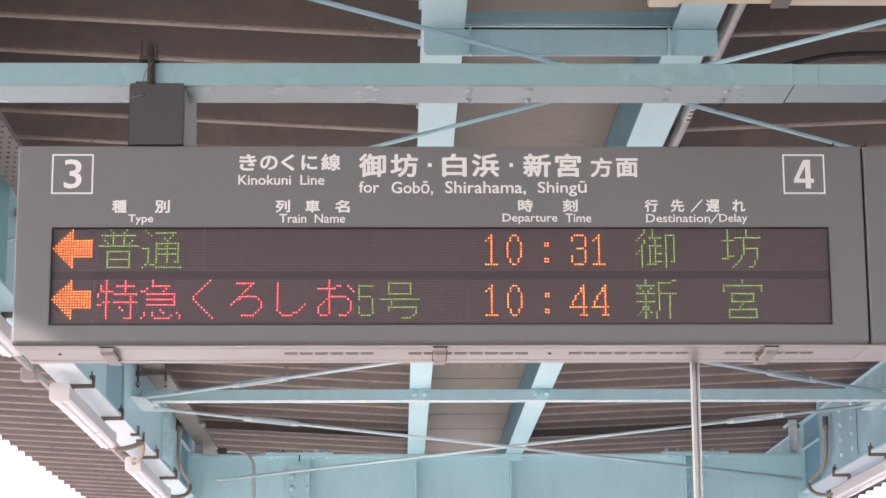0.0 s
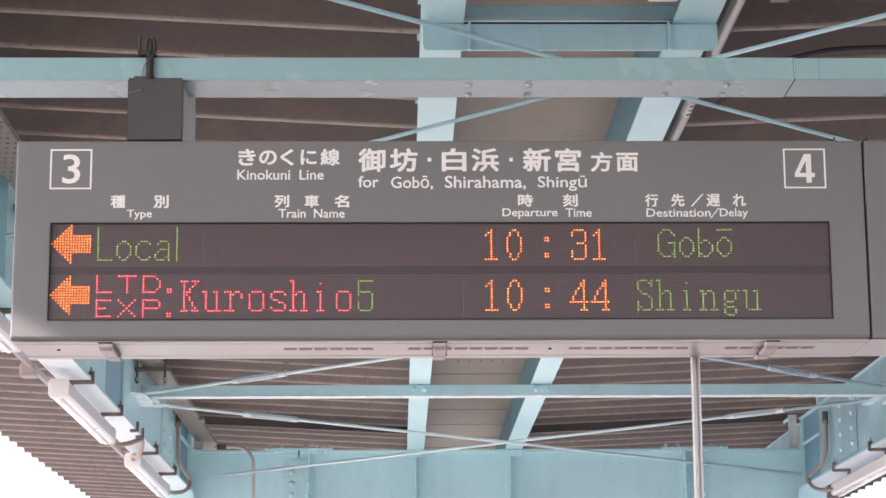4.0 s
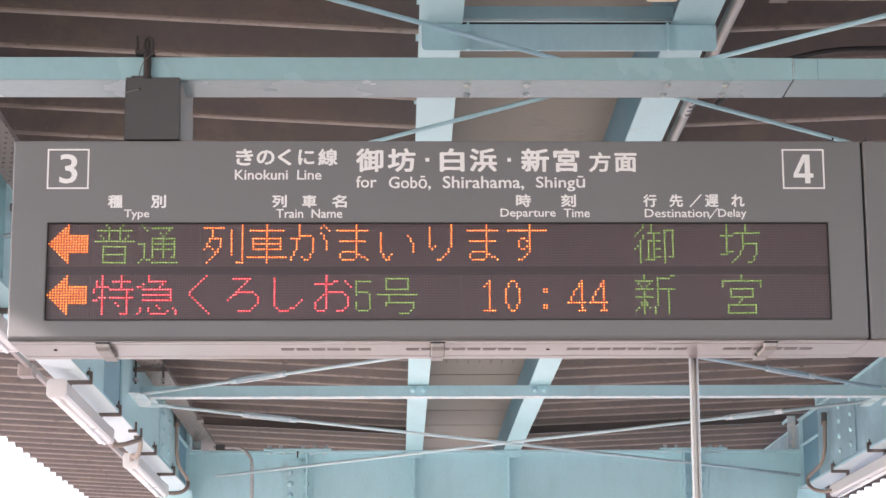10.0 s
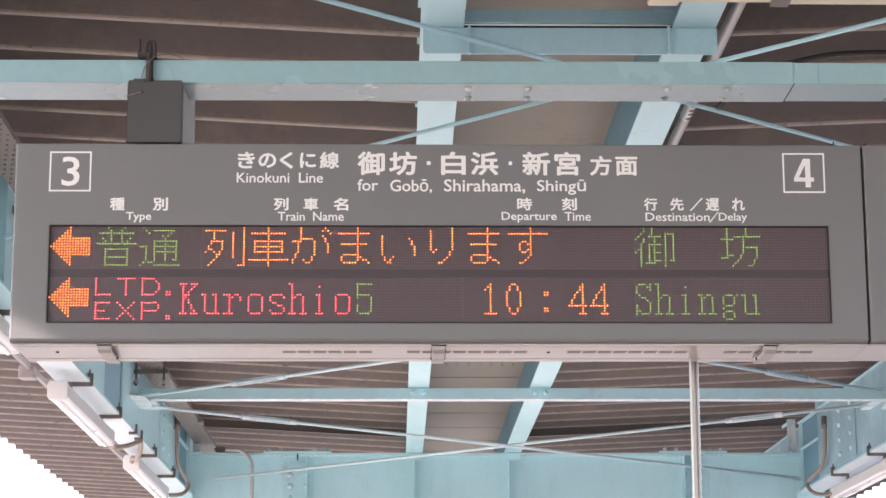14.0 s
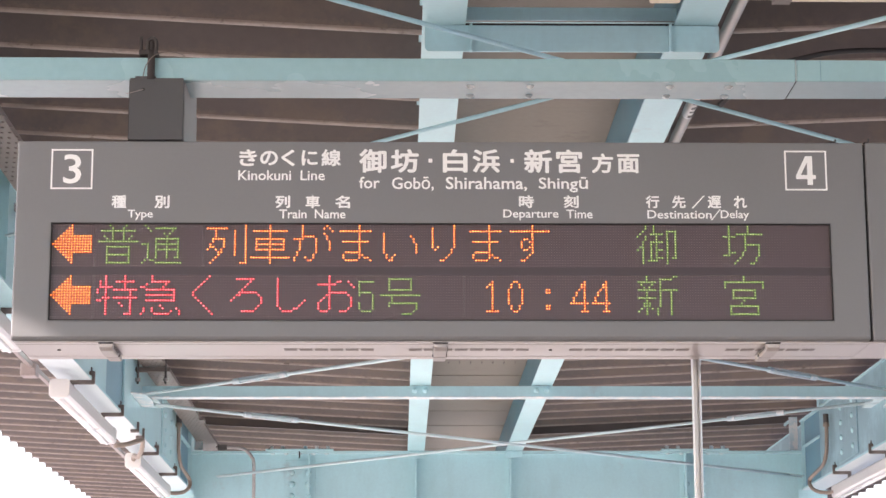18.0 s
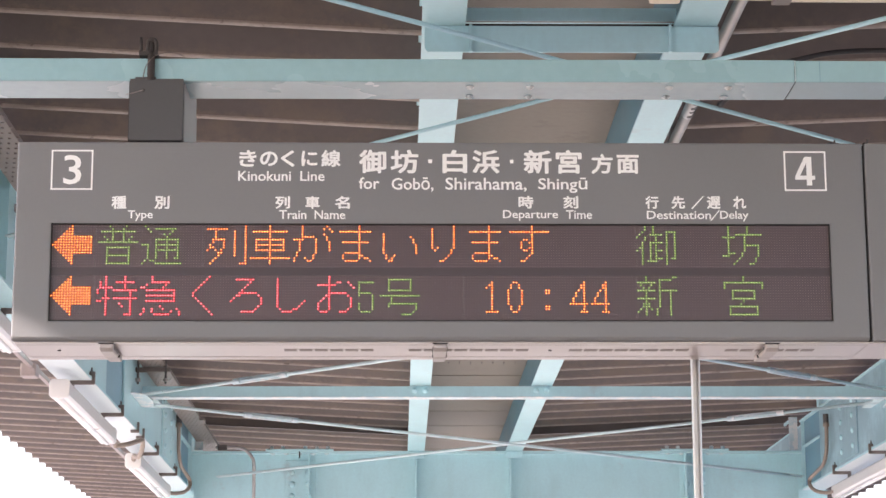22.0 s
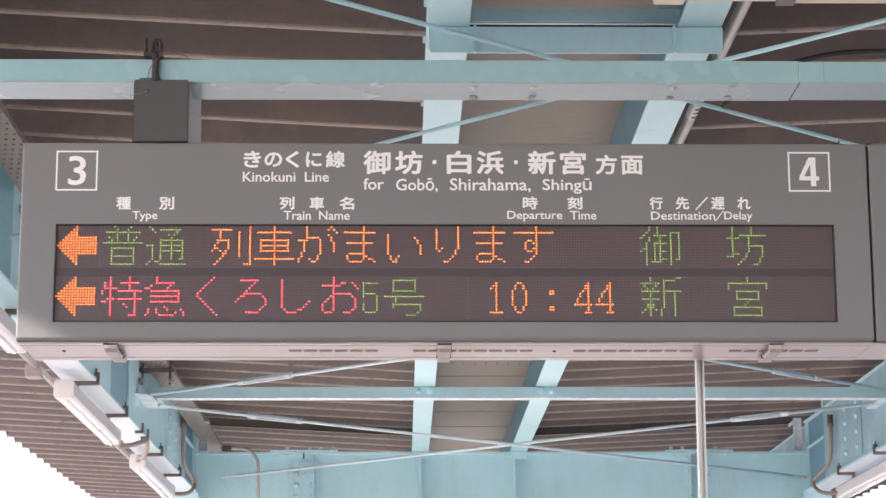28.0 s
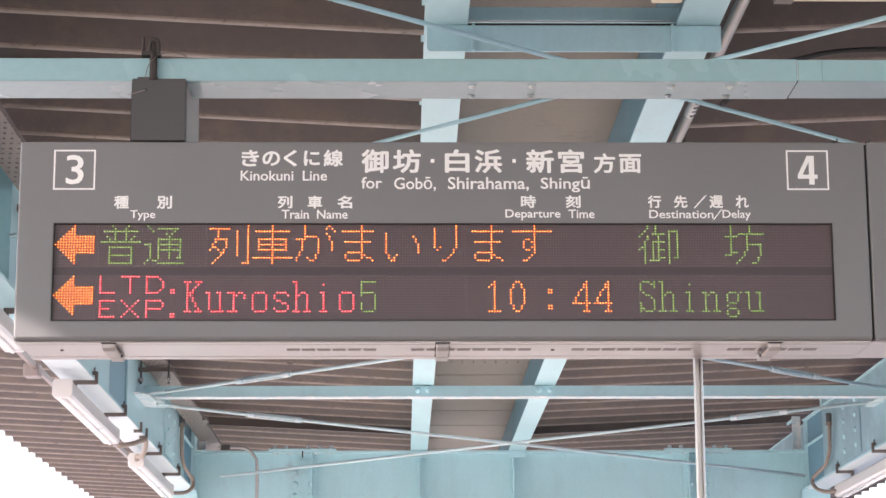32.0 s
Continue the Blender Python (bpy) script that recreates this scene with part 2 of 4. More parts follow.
BALLAST = material("pale_ballast_ground", (0.49, 0.46, 0.462), 0.9, vary=0.25, scale=0.4, grain=14, bump=0.6)
# Lens glow also stands in for the halo round each die.
GLOW = {
    "o": (glowing("orange_led_die", (1.0, 0.46, 0.08), 1.20), glowing("orange_led_lens", (1.0, 0.105, 0.0), 0.21)),
    "g": (glowing("green_led_die", (0.80, 1.0, 0.36), 0.37), glowing("green_led_lens", (0.34, 1.0, 0.0), 0.034)),
    "r": (glowing("red_led_die", (1.0, 0.25, 0.29), 0.92), glowing("red_led_lens", (1.0, 0.005, 0.025), 0.23)),
}


# mesh building
def bent(points, steps=5):
    """A soft curve through the points, as of a hose or a wire."""
    p = [Vector(q) for q in points]
    p = [p[0] * 2 - p[1]] + p + [p[-1] * 2 - p[-2]]
    way = []
    for a, b, c, d in zip(p, p[1:], p[2:], p[3:]):
        for t in (k / steps for k in range(steps)):
            way.append(0.5 * (2 * b + (c - a) * t + (2 * a - 5 * b + 4 * c - d) * t * t + (3 * b - a - 3 * c + d) * t * t * t))
    return way + [p[-2]]


class Solid:
    """Collects vertices and faces of one mesh."""

    def __init__(self):
        self.v, self.f = [], []

    def add(self, verts, faces):
        k = len(self.v)
        self.v += [tuple(p) for p in verts]
        self.f += [tuple(i + k for i in q) for q in faces]
        return self

    def box(self, x0, x1, y0, y1, z0, z1):
        p = [(x, y, z) for z in (z0, z1) for y in (y0, y1) for x in (x0, x1)]
        return self.add(p, [(0, 2, 3, 1), (4, 5, 7, 6), (0, 1, 5, 4), (2, 6, 7, 3), (0, 4, 6, 2), (1, 3, 7, 5)])

    def sweep(self, outline, a, b, axis="y"):
        """A closed outline, drawn across the axis, drawn out from a to b."""
        def at(p, s):
            return {"x": (s, p[0], p[1]), "y": (p[0], s, p[1]), "z": (p[0], p[1], s)}[axis]
        n = len(outline)
        pts = [at(p, a) for p in outline] + [at(p, b) for p in outline]
        return self.add(pts, [tuple(range(n))[::-1], tuple(range(n, 2 * n))] + [(i, (i + 1) % n, n + (i + 1) % n, n + i) for i in range(n)])

    def tube(self, path, r, n=10, squash=1.0):
        """A round bar along a path of points."""
        path = [Vector(p) for p in path]
        k = len(path)
        rings = []
        side = None
        for i, p in enumerate(path):
            d = (path[min(i + 1, k - 1)] - path[max(i - 1, 0)]).normalized()
            if side is None:
                side = d.cross(Vector((0, 0, 1)) if abs(d.z) < 0.9 else Vector((1, 0, 0))).normalized()
            side = (side - d * side.dot(d)).normalized()
            up = side.cross(d)
            rings += [p + side * (r * math.cos(a)) + up * (r * squash * math.sin(a)) for a in (2 * math.pi * j / n for j in range(n))]
        faces = [(i * n + j, i * n + (j + 1) % n, (i + 1) * n + (j + 1) % n, (i + 1) * n + j) for i in range(k - 1) for j in range(n)]
        faces += [tuple(range(n)), tuple(range((k - 1) * n, k * n))[::-1]]
        return self.add(rings, faces)

    def dome(self, c, r, h, way, n=10):
        """A low round head standing on c along way, as of a bolt."""
        way = Vector(way).normalized()
        a = way.orthogonal().normalized()
        b = way.cross(a)
        c = Vector(c)
        ring = [[c + (a * math.cos(t) + b * math.sin(t)) * r * s + way * h * u for t in (2 * math.pi * j / n for j in range(n))] for s, u in ((1, 0), (0.92, 0.55), (0.55, 0.92))]
        pts = ring[0] + ring[1] + ring[2] + [c + way * h]
        faces = [(i * n + j, i * n + (j + 1) % n, (i + 1) * n + (j + 1) % n, (i + 1) * n + j) for i in range(2) for j in range(n)]
        faces += [(2 * n + j, 2 * n + (j + 1) % n, 3 * n) for j in range(n)]
        return self.add(pts, faces)

    def mesh(self, name, bevel=0.0, smooth=False):
        me = bpy.data.meshes.new(name)
        me.from_pydata(self.v, [], self.f)
        bm = bmesh.new()
        bm.from_mesh(me)
        bmesh.ops.recalc_face_normals(bm, faces=bm.faces)
        if bevel:
            edges = [e for e in bm.edges if len(e.link_faces) == 2 and e.calc_face_angle(0) > 0.6]
            bmesh.ops.bevel(bm, geom=edges, offset=bevel, segments=2, profile=0.6, affect="EDGES", clamp_overlap=True)
        for f in bm.faces:
            f.smooth = smooth
        bm.to_mesh(me)
        bm.free()
        return me


def origin(ob):
    """Where the parents of a part stand, in the place's own metres."""
    p = Vector()
    while ob is not None:
        p += ob.location
        ob = ob.parent
    return p


def part(name, solid, mat, parent, label="", bevel=0.0, smooth=False, at=None):
    """One mesh under a thing or a part, drawn in the place's own metres; at: where its own origin lies."""
    if isinstance(solid, Solid):
        o = Vector(at) if at else origin(parent)
        solid.v = [(x - o.x, y - o.y, z - o.z) for x, y, z in solid.v]
        me = solid.mesh(name, bevel, smooth)
    else:
        me = solid
    if mat is not None:
        me.materials.clear()
        me.materials.append(mat)
    ob = new(name, me)
    ob.parent = parent
    if at:
        ob.location = Vector(at) - origin(parent)
    return tagged(ob, label)


def thing(name, x, y, z, label="", category="", group="", kind=""):
    ob = new(name)
    ob.location = (x, y, z)
    ob.empty_display_size = 0.1
    return tagged(ob, label, category, group, kind)


def setting(name, solid, mat, label="", bevel=0.0, smooth=False):
    return tagged(part(name, solid, mat, None, label, bevel, smooth), kind="structure")


def h_outline(xc, z0, z1, w, flange=0.010, web=0.008):
    """The outline of an upright H section."""
    a, b = w / 2, web / 2
    return [(xc - a, z0), (xc + a, z0), (xc + a, z0 + flange), (xc + b, z0 + flange), (xc + b, z1 - flange), (xc + a, z1 - flange),
            (xc + a, z1), (xc - a, z1), (xc - a, z1 - flange), (xc - b, z1 - flange), (xc - b, z0 + flange), (xc - a, z0 + flange)]


def channel_outline(u0, u1, v0, v1, t=0.006):
    """A channel that opens towards +u."""
    return [(u0, v0), (u1, v0), (u1, v0 + t), (u0 + t, v0 + t), (u0 + t, v1 - t), (u1, v1 - t), (u1, v1), (u0, v1)]


# the large structure: ground, platform, roof
Y0, Y1 = -5.6, 32.0
setting("ground", Solid().box(-900, 900, -900, 900, -1.5, -1.2), BALLAST, "pale stony ground beside the platform")
setting("platform", Solid().box(-4.3, 6.2, -60, 90, -1.2, 0.0), ASPHALT, "worn asphalt station platform", bevel=0.02)
# Added out of view: a pale sheet reflecting sunlight up to the far roof.
setting("pavement", Solid().box(-4.25, 5.95, 9.2, 89.9, 0.0, 0.03), BOUNCE_SHEET, "unseen pale sheet on the platform, added to bounce light upward", bevel=0.005)

LEFT_BEAM, RIGHT_BEAM = 0.154, 1.026
EAVE_L, EAVE_R = -1.93, 3.68
EDGE_L, EDGE_R = -4.02, 5.95


def deck_z(x):
    """Height of the roof sheet's lower folds: it falls from both eaves to the gutter."""
    return 4.33 + max(0.055 * (LEFT_BEAM - 0.1 - x), 0.045 * (x - RIGHT_BEAM - 0.1), 0)


def roof(name, xa, xb):
    """Folded sheets, side by side: narrow rounded lower folds, sloping sides and flat tops, running across the platform."""
    pitch, deep, low, side = 0.465, 0.145, 0.040, 0.125
    za, zb = deck_z(xa), deck_z(xb)
    line = [(low / 2, 0), (low / 2 + side, deep), (pitch - low / 2 - side, deep), (pitch - low / 2, 0)]
    web, crest = Solid(), Solid()
    web.add([(xa, p, za + dz) for p, dz in line] + [(xb, p, zb + dz) for p, dz in line] + [(xa, p, za + dz + 0.004) for p, dz in line] + [(xb, p, zb + dz + 0.004) for p, dz in line],
            [(k, k + 1, k + 5, k + 4) for k in range(3)] + [(k + 8, k + 12, k + 13, k + 9) for k in range(3)])
    arc = [(low * 0.58 * math.cos(a), -0.012 * math.sin(a) + 0.002) for a in (math.pi * k / 6 for k in range(7))]
    crest.add([(xa, p, za + dz) for p, dz in arc] + [(xb, p, zb + dz) for p, dz in arc], [(k, k + 1, k + 8, k + 7) for k in range(6)])
    sheet, fold = web.mesh("roof_sheet"), crest.mesh("sheet_fold", smooth=True)
    # the outer end of each sheet: an arched closer with a small drip at the fold
    xe, ze = (xa, za) if abs(xa) > abs(xb) and xa < 0 else (xb, zb)
    arch = [(0.0, -0.024), (0.012, -0.006)] + [(pitch / 2 - (pitch / 2 - 0.016) * math.cos(math.pi * k / 10), 0.036 * math.sin(math.pi * k / 10)) for k in range(11)] + [(pitch - 0.012, -0.006), (pitch, -0.024), (pitch, deep), (0.0, deep)]
    closer = Solid().sweep([(p, ze + dz) for p, dz in arch], xe - 0.003, xe + 0.003, "x").mesh("edge_closer")
    r = thing(name, 0, 0, 0, "brown folded metal roof sheets with pale lower folds", kind="structure")
    y = 8.143 - 30 * pitch
    while y < Y1:
        for kind, me, mat in (("roof_sheet", sheet, DECK), ("sheet_fold", fold, DECK_CREST), ("edge_closer", closer, DECK_CREST)):
            part(kind, me, mat, r).location.y = y
        y += pitch
    return r


roof_left = roof("roof_west", EDGE_L, LEFT_BEAM - 0.06)
roof_right = roof("roof_east", RIGHT_BEAM + 0.06, EDGE_R)
top = Solid()
top.add([(EDGE_L - 0.1, Y0, 4.80), (LEFT_BEAM, Y0, 4.56), (LEFT_BEAM, Y1, 4.56), (EDGE_L - 0.1, Y1, 4.80)], [(0, 1, 2, 3)])
top.add([(LEFT_BEAM, Y0, 4.56), (RIGHT_BEAM, Y0, 4.56), (RIGHT_BEAM, Y1, 4.56), (LEFT_BEAM, Y1, 4.56)], [(0, 1, 2, 3)])
top.add([(RIGHT_BEAM, Y0, 4.56), (EDGE_R + 0.1, Y0, 4.83), (EDGE_R + 0.1, Y1, 4.83), (RIGHT_BEAM, Y1, 4.56)], [(0, 1, 2, 3)])
setting("roof_covering", top, DECK, "upper covering of the platform roof")

gutter = thing("gutter_soffit", 0.59, 0, 4.38, "beige sheet soffit of the central roof gutter", kind="structure")
joints = [Y0, -2.0, 5.2, 12.4, 14.7, 17.05, 19.07, 20.05, 21.0, 21.8, 25.0, Y1]
for ya, yb in zip(joints, joints[1:]):
    part("soffit_sheet", Solid().box(LEFT_BEAM + 0.006, RIGHT_BEAM - 0.006, ya + 0.014, yb - 0.014, 4.375, 4.379), GUTTER, gutter)
part("joint_backing", Solid().box(LEFT_BEAM + 0.008, RIGHT_BEAM - 0.008, Y0, Y1, 4.381, 4.386), SEAM, gutter)
for k in range(8):
    part("rivet", Solid().box(0.375 + 0.0848 * k, 0.380 + 0.0848 * k, 16.38, 16.43 + 0.02 * (k % 3), 4.368, 4.3755), DARK_STEEL, gutter)


# roof steel
def beam(name, xc, z0, z1, w, ya, yb, label, mat=BLUE, **kw):
    ob = thing(name, xc, ya, z0, label, "steel beam", "roof beams")
    part("section", Solid().sweep(h_outline(xc, z0, z1, w, **kw), ya, yb), mat, ob)
    return ob


for xc in (LEFT_BEAM, RIGHT_BEAM):
    ob = beam("gutter_beam", xc, 4.05, 4.42, 0.15, Y0, 27.0, "pale blue painted steel beam along the roof gutter")
    if xc == RIGHT_BEAM:
        # Darkened teal: the shade cast by the flange put into an added plate.
        part("side_plate", Solid().box(xc - 0.052, xc - 0.046, Y0, 27.0, 4.0602, 4.372), TEAL_SHADED, ob, "added side plate under the soffit, teal darkened for shade")
    part("end_plate", Solid().box(xc - 0.075, xc + 0.075, 19.284, 19.298, 3.985, 4.045), BLUE, ob, bevel=0.002)

GIRDER_Y = 19.30
girder = thing("cross_girder", 0.88, GIRDER_Y + 0.12, 3.35, "pale blue painted steel girder across the platform", "steel girder")
part("section", Solid().sweep(h_outline(GIRDER_Y + 0.13, 3.35, 4.05, 0.26, 0.016, 0.012), EAVE_L + 0.02, EAVE_R - 0.02, "x"), BLUE, girder)
for xc in (LEFT_BEAM, RIGHT_BEAM - 0.03, -0.80, 2.56):
    part("web_stiffener", Solid().box(xc - 0.006, xc + 0.006, GIRDER_Y + 0.005, GIRDER_Y + 0.124, 3.366, 4.034), BLUE, girder)
for xc in (-0.88, 2.64):
    part("splice_plate", Solid().box(xc - 0.30, xc + 0.30, GIRDER_Y - 0.012, GIRDER_Y + 0.27, 4.052, 4.068), BLUE, girder, bevel=0.003)
    part("web_splice_plate", Solid().box(xc - 0.13, xc + 0.14, GIRDER_Y + 0.112, GIRDER_Y + 0.123, 3.42, 3.98), BLUE, girder, bevel=0.003)
    for k in range(5):
        for dx in (-0.07, 0.075):
            part("bolt", Solid().dome((xc + dx, GIRDER_Y + 0.112, 3.87 - 0.105 * k), 0.028, 0.024, (0, -1, 0)), BLUE, girder, smooth=True)
    for k in range(6):
        if k != 2:
            # Nuts stand against the light: the paler paint brightens them.
            part("nut", Solid().tube([(xc - 0.25 + 0.1 * k, GIRDER_Y + 0.03, 4.066), (xc - 0.25 + 0.1 * k, GIRDER_Y + 0.03, 4.096)], 0.019, 6), BLUE_WORN_LIT, girder)
    for k in range(5):
        part("bolt", Solid().dome((xc - 0.24 + 0.12 * k, GIRDER_Y + 0.035, 4.034), 0.021, 0.018, (0, 0, -1)), BLUE_FLAKED_LIT, girder, smooth=True)
    part("joint_gap", Solid().box(xc - 0.006, xc + 0.006, GIRDER_Y - 0.002, GIRDER_Y + 0.004, 3.985, 4.046), SEAM, girder)

for xa, xb, xp in ((EAVE_L + 0.05, LEFT_BEAM - 0.07, EAVE_L + 0.11), (RIGHT_BEAM + 0.07, EAVE_R - 0.09, EAVE_R - 0.178)):
    ob = thing("sheet_bearer", (xa + xb) / 2, 19.70, 4.24, "dark brown steel bearer under the roof sheets above the girder", "steel beam", "sheet bearers")
    ends = [(x, deck_z(x)) for x in (xa, xb)]
    part("section", Solid().add([(x, y, z + dz) for y in (19.80, 19.85) for dz in (-0.075, -0.008) for x, z in ends],
                                [(0, 1, 3, 2), (4, 6, 7, 5), (0, 4, 5, 1), (2, 3, 7, 6), (0, 2, 6, 4), (1, 5, 7, 3)]), BROWN_DARK, ob)
    part("stub_post", Solid().box(xp, xp + 0.075, 19.38, 19.398, 4.069, deck_z(xp) - 0.075), BLUE_WORN_LIT, ob, "pale stub plate on the girder", bevel=0.002)
    part("stub_rib", Solid().box(xp + 0.032, xp + 0.042, 19.398, 19.50, 4.069, deck_z(xp) - 0.09), BLUE, ob)
    part("stub_arm", Solid().box(xp + 0.030, xp + 0.044, 19.44, 19.82, deck_z(xp) - 0.10, deck_z(xp) - 0.075), BLUE, ob)

for side, xc in ((1, EAVE_L), (-1, EAVE_R)):
    ob = beam("eave_beam", xc, 3.70, 4.32, 0.20, Y0, 19.30, "deep pale blue painted steel beam carrying the lamps", flange=0.014, web=0.012)
    part("far_section", Solid().sweep(h_outline(xc, 3.70, 4.32, 0.075, 0.014, 0.012), 19.302, Y1), BLUE, ob)
    # Whitened sheet: the bright light on the flange put into its colour.
    part("flange_wear", Solid().box(xc - 0.099, xc + 0.099, 11.0, 19.29, 3.6965, 3.6998), BLUE_LIT_WHITE, ob, "whitened sheet under the lower flange, standing in for bright light")
    for y in (4.2, 7.1, 10.0, 19.24):
        xs = sorted((xc + side * 0.006, xc + side * 0.098))
        part("web_stiffener", Solid().box(xs[0], xs[1], y, y + 0.014, 3.714, 4.306), BLUE, ob)
    xs = sorted((xc + side * 0.006, xc + side * 0.092))
    part("cross_stiffener", Solid().box(xs[0], xs[1], 18.462, 19.24, 4.07, 4.084), BLUE, ob)
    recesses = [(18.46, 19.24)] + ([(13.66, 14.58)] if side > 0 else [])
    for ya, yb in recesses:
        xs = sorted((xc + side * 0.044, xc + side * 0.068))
        # Darker blue panel puts the shade of the recess into the colour.
        part("recess_panel", Solid().box(xs[0], xs[1], ya - 0.08, min(yb + 0.08, 19.238), 3.716, 4.304), BLUE_DARK if ya > 18 else BLUE_SHADE, ob, "darkened blue panel standing in for shade in a beam recess")
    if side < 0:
        # Added plate that darkens the beam beyond the girder, in place of shade.
        part("rear_panel", Solid().box(xc - 0.034, xc - 0.010, 19.572, 26.0, 3.716, 4.304), BLUE_GRIMY_SHADED, ob, "blue side plate added beyond the girder, darkened for shade")
    xs = sorted((xc + side * 0.070, xc + side * 0.084))
    for ya, yb in ((11.0, 13.66), (14.58, 18.46)) if side > 0 else ((11.0, 18.46),):
        part("cover_plate", Solid().box(xs[0], xs[1], ya, yb, 3.716, 4.304), BLUE if side > 0 else BLUE_GRIMY_SHADED, ob, bevel=0.003)
    xs = sorted((xc + side * 0.084, xc + side * 0.095))
    part("splice_plate", Solid().box(xs[0], xs[1], 16.9, 17.65, 3.74, 4.27), BLUE if side > 0 else BLUE_GRIMY_SHADED, ob, bevel=0.003)
    for k in range(4):
        for y in (17.06, 17.5):
            part("bolt", Solid().dome((xc + side * 0.095, y, 3.82 + 0.12 * k), 0.024, 0.016, (side, 0, 0)), BLUE, ob, smooth=True)
    for y in (6.0, 9.0, 12.0, 15.0, 18.62):
        part("roof_cleat", Solid().box(xc - 0.05, xc + 0.05, y, y + 0.10, 4.32, deck_z(xc) + 0.02), BLUE, ob)
    x0 = xc + side * 0.085
    flap = [(x0, 14.90), (x0 + side * 0.095, 14.98), (x0 + side * 0.115, 15.25), (x0 + side * 0.085, 15.62), (x0, 15.58)]
    part("gusset", Solid().sweep(flap, 3.913, 3.925, "z"), BLUE_WORN_LIT, ob, "worn gusset plate with flaking pale paint", bevel=0.003)
    part("gusset_shelf", Solid().box(min(x0, x0 + side * 0.07), max(x0, x0 + side * 0.07), 15.60, 16.4, 4.022, 4.032), BLUE_FLAKED_LIT, ob)
    post = thing("roof_post", xc, GIRDER_Y + 0.13, 0.03, "pale blue painted steel post standing on the platform", "steel post", "roof posts")
    part("section", Solid().sweep([(px, py) for px, py in h_outline(xc, GIRDER_Y + 0.0, GIRDER_Y + 0.26, 0.25, 0.014, 0.01)], 0.05, 3.70, "z"), BLUE, post)
    part("base_plate", Solid().box(xc - 0.2, xc + 0.2, GIRDER_Y - 0.06, GIRDER_Y + 0.32, 0.03, 0.055), BLUE, post, bevel=0.004)

cross = thing("cross_channel", 0.6, 7.19, 3.954, "short pale blue channel under the gutter beams", "steel beam", "cross members")
part("plate", Solid().sweep([(0.10, 3.954), (1.095, 3.954), (1.105, 3.964), (1.105, 4.048), (0.088, 4.048), (0.088, 3.972), (0.091, 3.961)], 7.19, 7.20, "y"), BLUE, cross, bevel=0.001)
part("top_flange", Solid().box(0.088, 1.105, 7.20, 7.262, 4.038, 4.048), BLUE, cross)
for xa in (0.243, 0.930):
    part("end_stiffener", Solid().box(xa, xa + 0.009, 7.165, 7.1895, 3.95, 4.046), BLUE, cross)
rear = thing("cross_angle", 0.6, 7.32, 4.1, "pale blue angle bar between the gutter beams", "steel beam", "cross members")
part("section", Solid().sweep(channel_outline(7.30, 7.37, 4.103, 4.150, 0.006), 0.16, 1.02, "x"), BLUE, rear)
# Black strip drawn for the shade in the slit above the plate.
part("shadow_gap", Solid().box(0.16, 1.02, 7.294, 7.299, 4.070, 4.0895), SEAM, rear)
part("conduit", Solid().tube([(0.16, 7.29, 4.0955), (1.02, 7.29, 4.0955)], 0.0024, 8), STEEL, rear, "thin bright conduit along the angle bar", smooth=True)

strut = thing("cross_strut", 0.88, 15.48, 3.97, "long pale blue steel strut bolted under the gutter beams", "steel beam", "cross members")
part("section", Solid().sweep(channel_outline(15.45, 15.56, 3.973, 4.046, 0.007), EAVE_L + 0.1, EAVE_R - 0.1, "x"), BLUE, strut)
# Light thrown up by the ground is put into the lip's whiter colour.
part("lower_lip", Solid().box(EAVE_L + 0.1, EAVE_R - 0.1, 15.448, 15.562, 3.966, 3.9727), BLUE_WORN_LIT, strut, "lower edge whitened as if lit from below", bevel=0.002)
for xc in (LEFT_BEAM, RIGHT_BEAM):
    for dx in (-0.040, 0.036):
        part("bolt", Solid().dome((xc + dx, 15.451, 4.014), 0.021, 0.025, (0, -1, 0)), BLUE, strut, smooth=True)


def rod(a, b, r=0.016, buckle=None):
    """A tie rod with eye plates at its ends and a turnbuckle on the way."""
    a, b = Vector(a), Vector(b)
    ob = thing("tie_rod", *a, "thin pale blue bracing rod of the roof", "tie rod", "bracing rods")
    part("bar", Solid().tube([a, b], r, 8), BLUE_FLAKED_LIT if r > 0.012 else BLUE, ob, smooth=True)
    d = (b - a).normalized()
    if buckle:
        c = a.lerp(b, buckle)
        up = Vector((0, 0, r * 1.25))
        part("turnbuckle", Solid().tube([c - d * 0.19 + up, c + d * 0.19 + up], r * 0.55, 8).tube([c - d * 0.19 - up, c + d * 0.19 - up], r * 0.55, 8), BLUE_WORN_LIT, ob, smooth=True)
        for s in (-1, 1):
            part("lock_nut", Solid().tube([c + d * s * 0.175, c + d * s * 0.19, c + d * s * 0.215, c + d * s * 0.235], r * 1.75, 8), BLUE_WORN_LIT, ob, bevel=0.003)
    for p, s in ((a, 1), (b, -1)):
        side = d.cross(Vector((0, 0, 1))).normalized() * 0.035
        q = p + d * s * 0.16
        up = Vector((0, 0, 0.005))
        part("eye_plate", Solid().add([p - side - up, p + side - up, q + side * 0.6 - up, q - side * 0.6 - up, p - side + up, p + side + up, q + side * 0.6 + up, q - side * 0.6 + up],
                                      [(0, 3, 2, 1), (4, 5, 6, 7), (0, 1, 5, 4), (1, 2, 6, 5), (2, 3, 7, 6), (3, 0, 4, 7)]), BLUE_FLAKED_LIT, ob)
    return ob


HUB = (0.808, 7.448, 3.930)
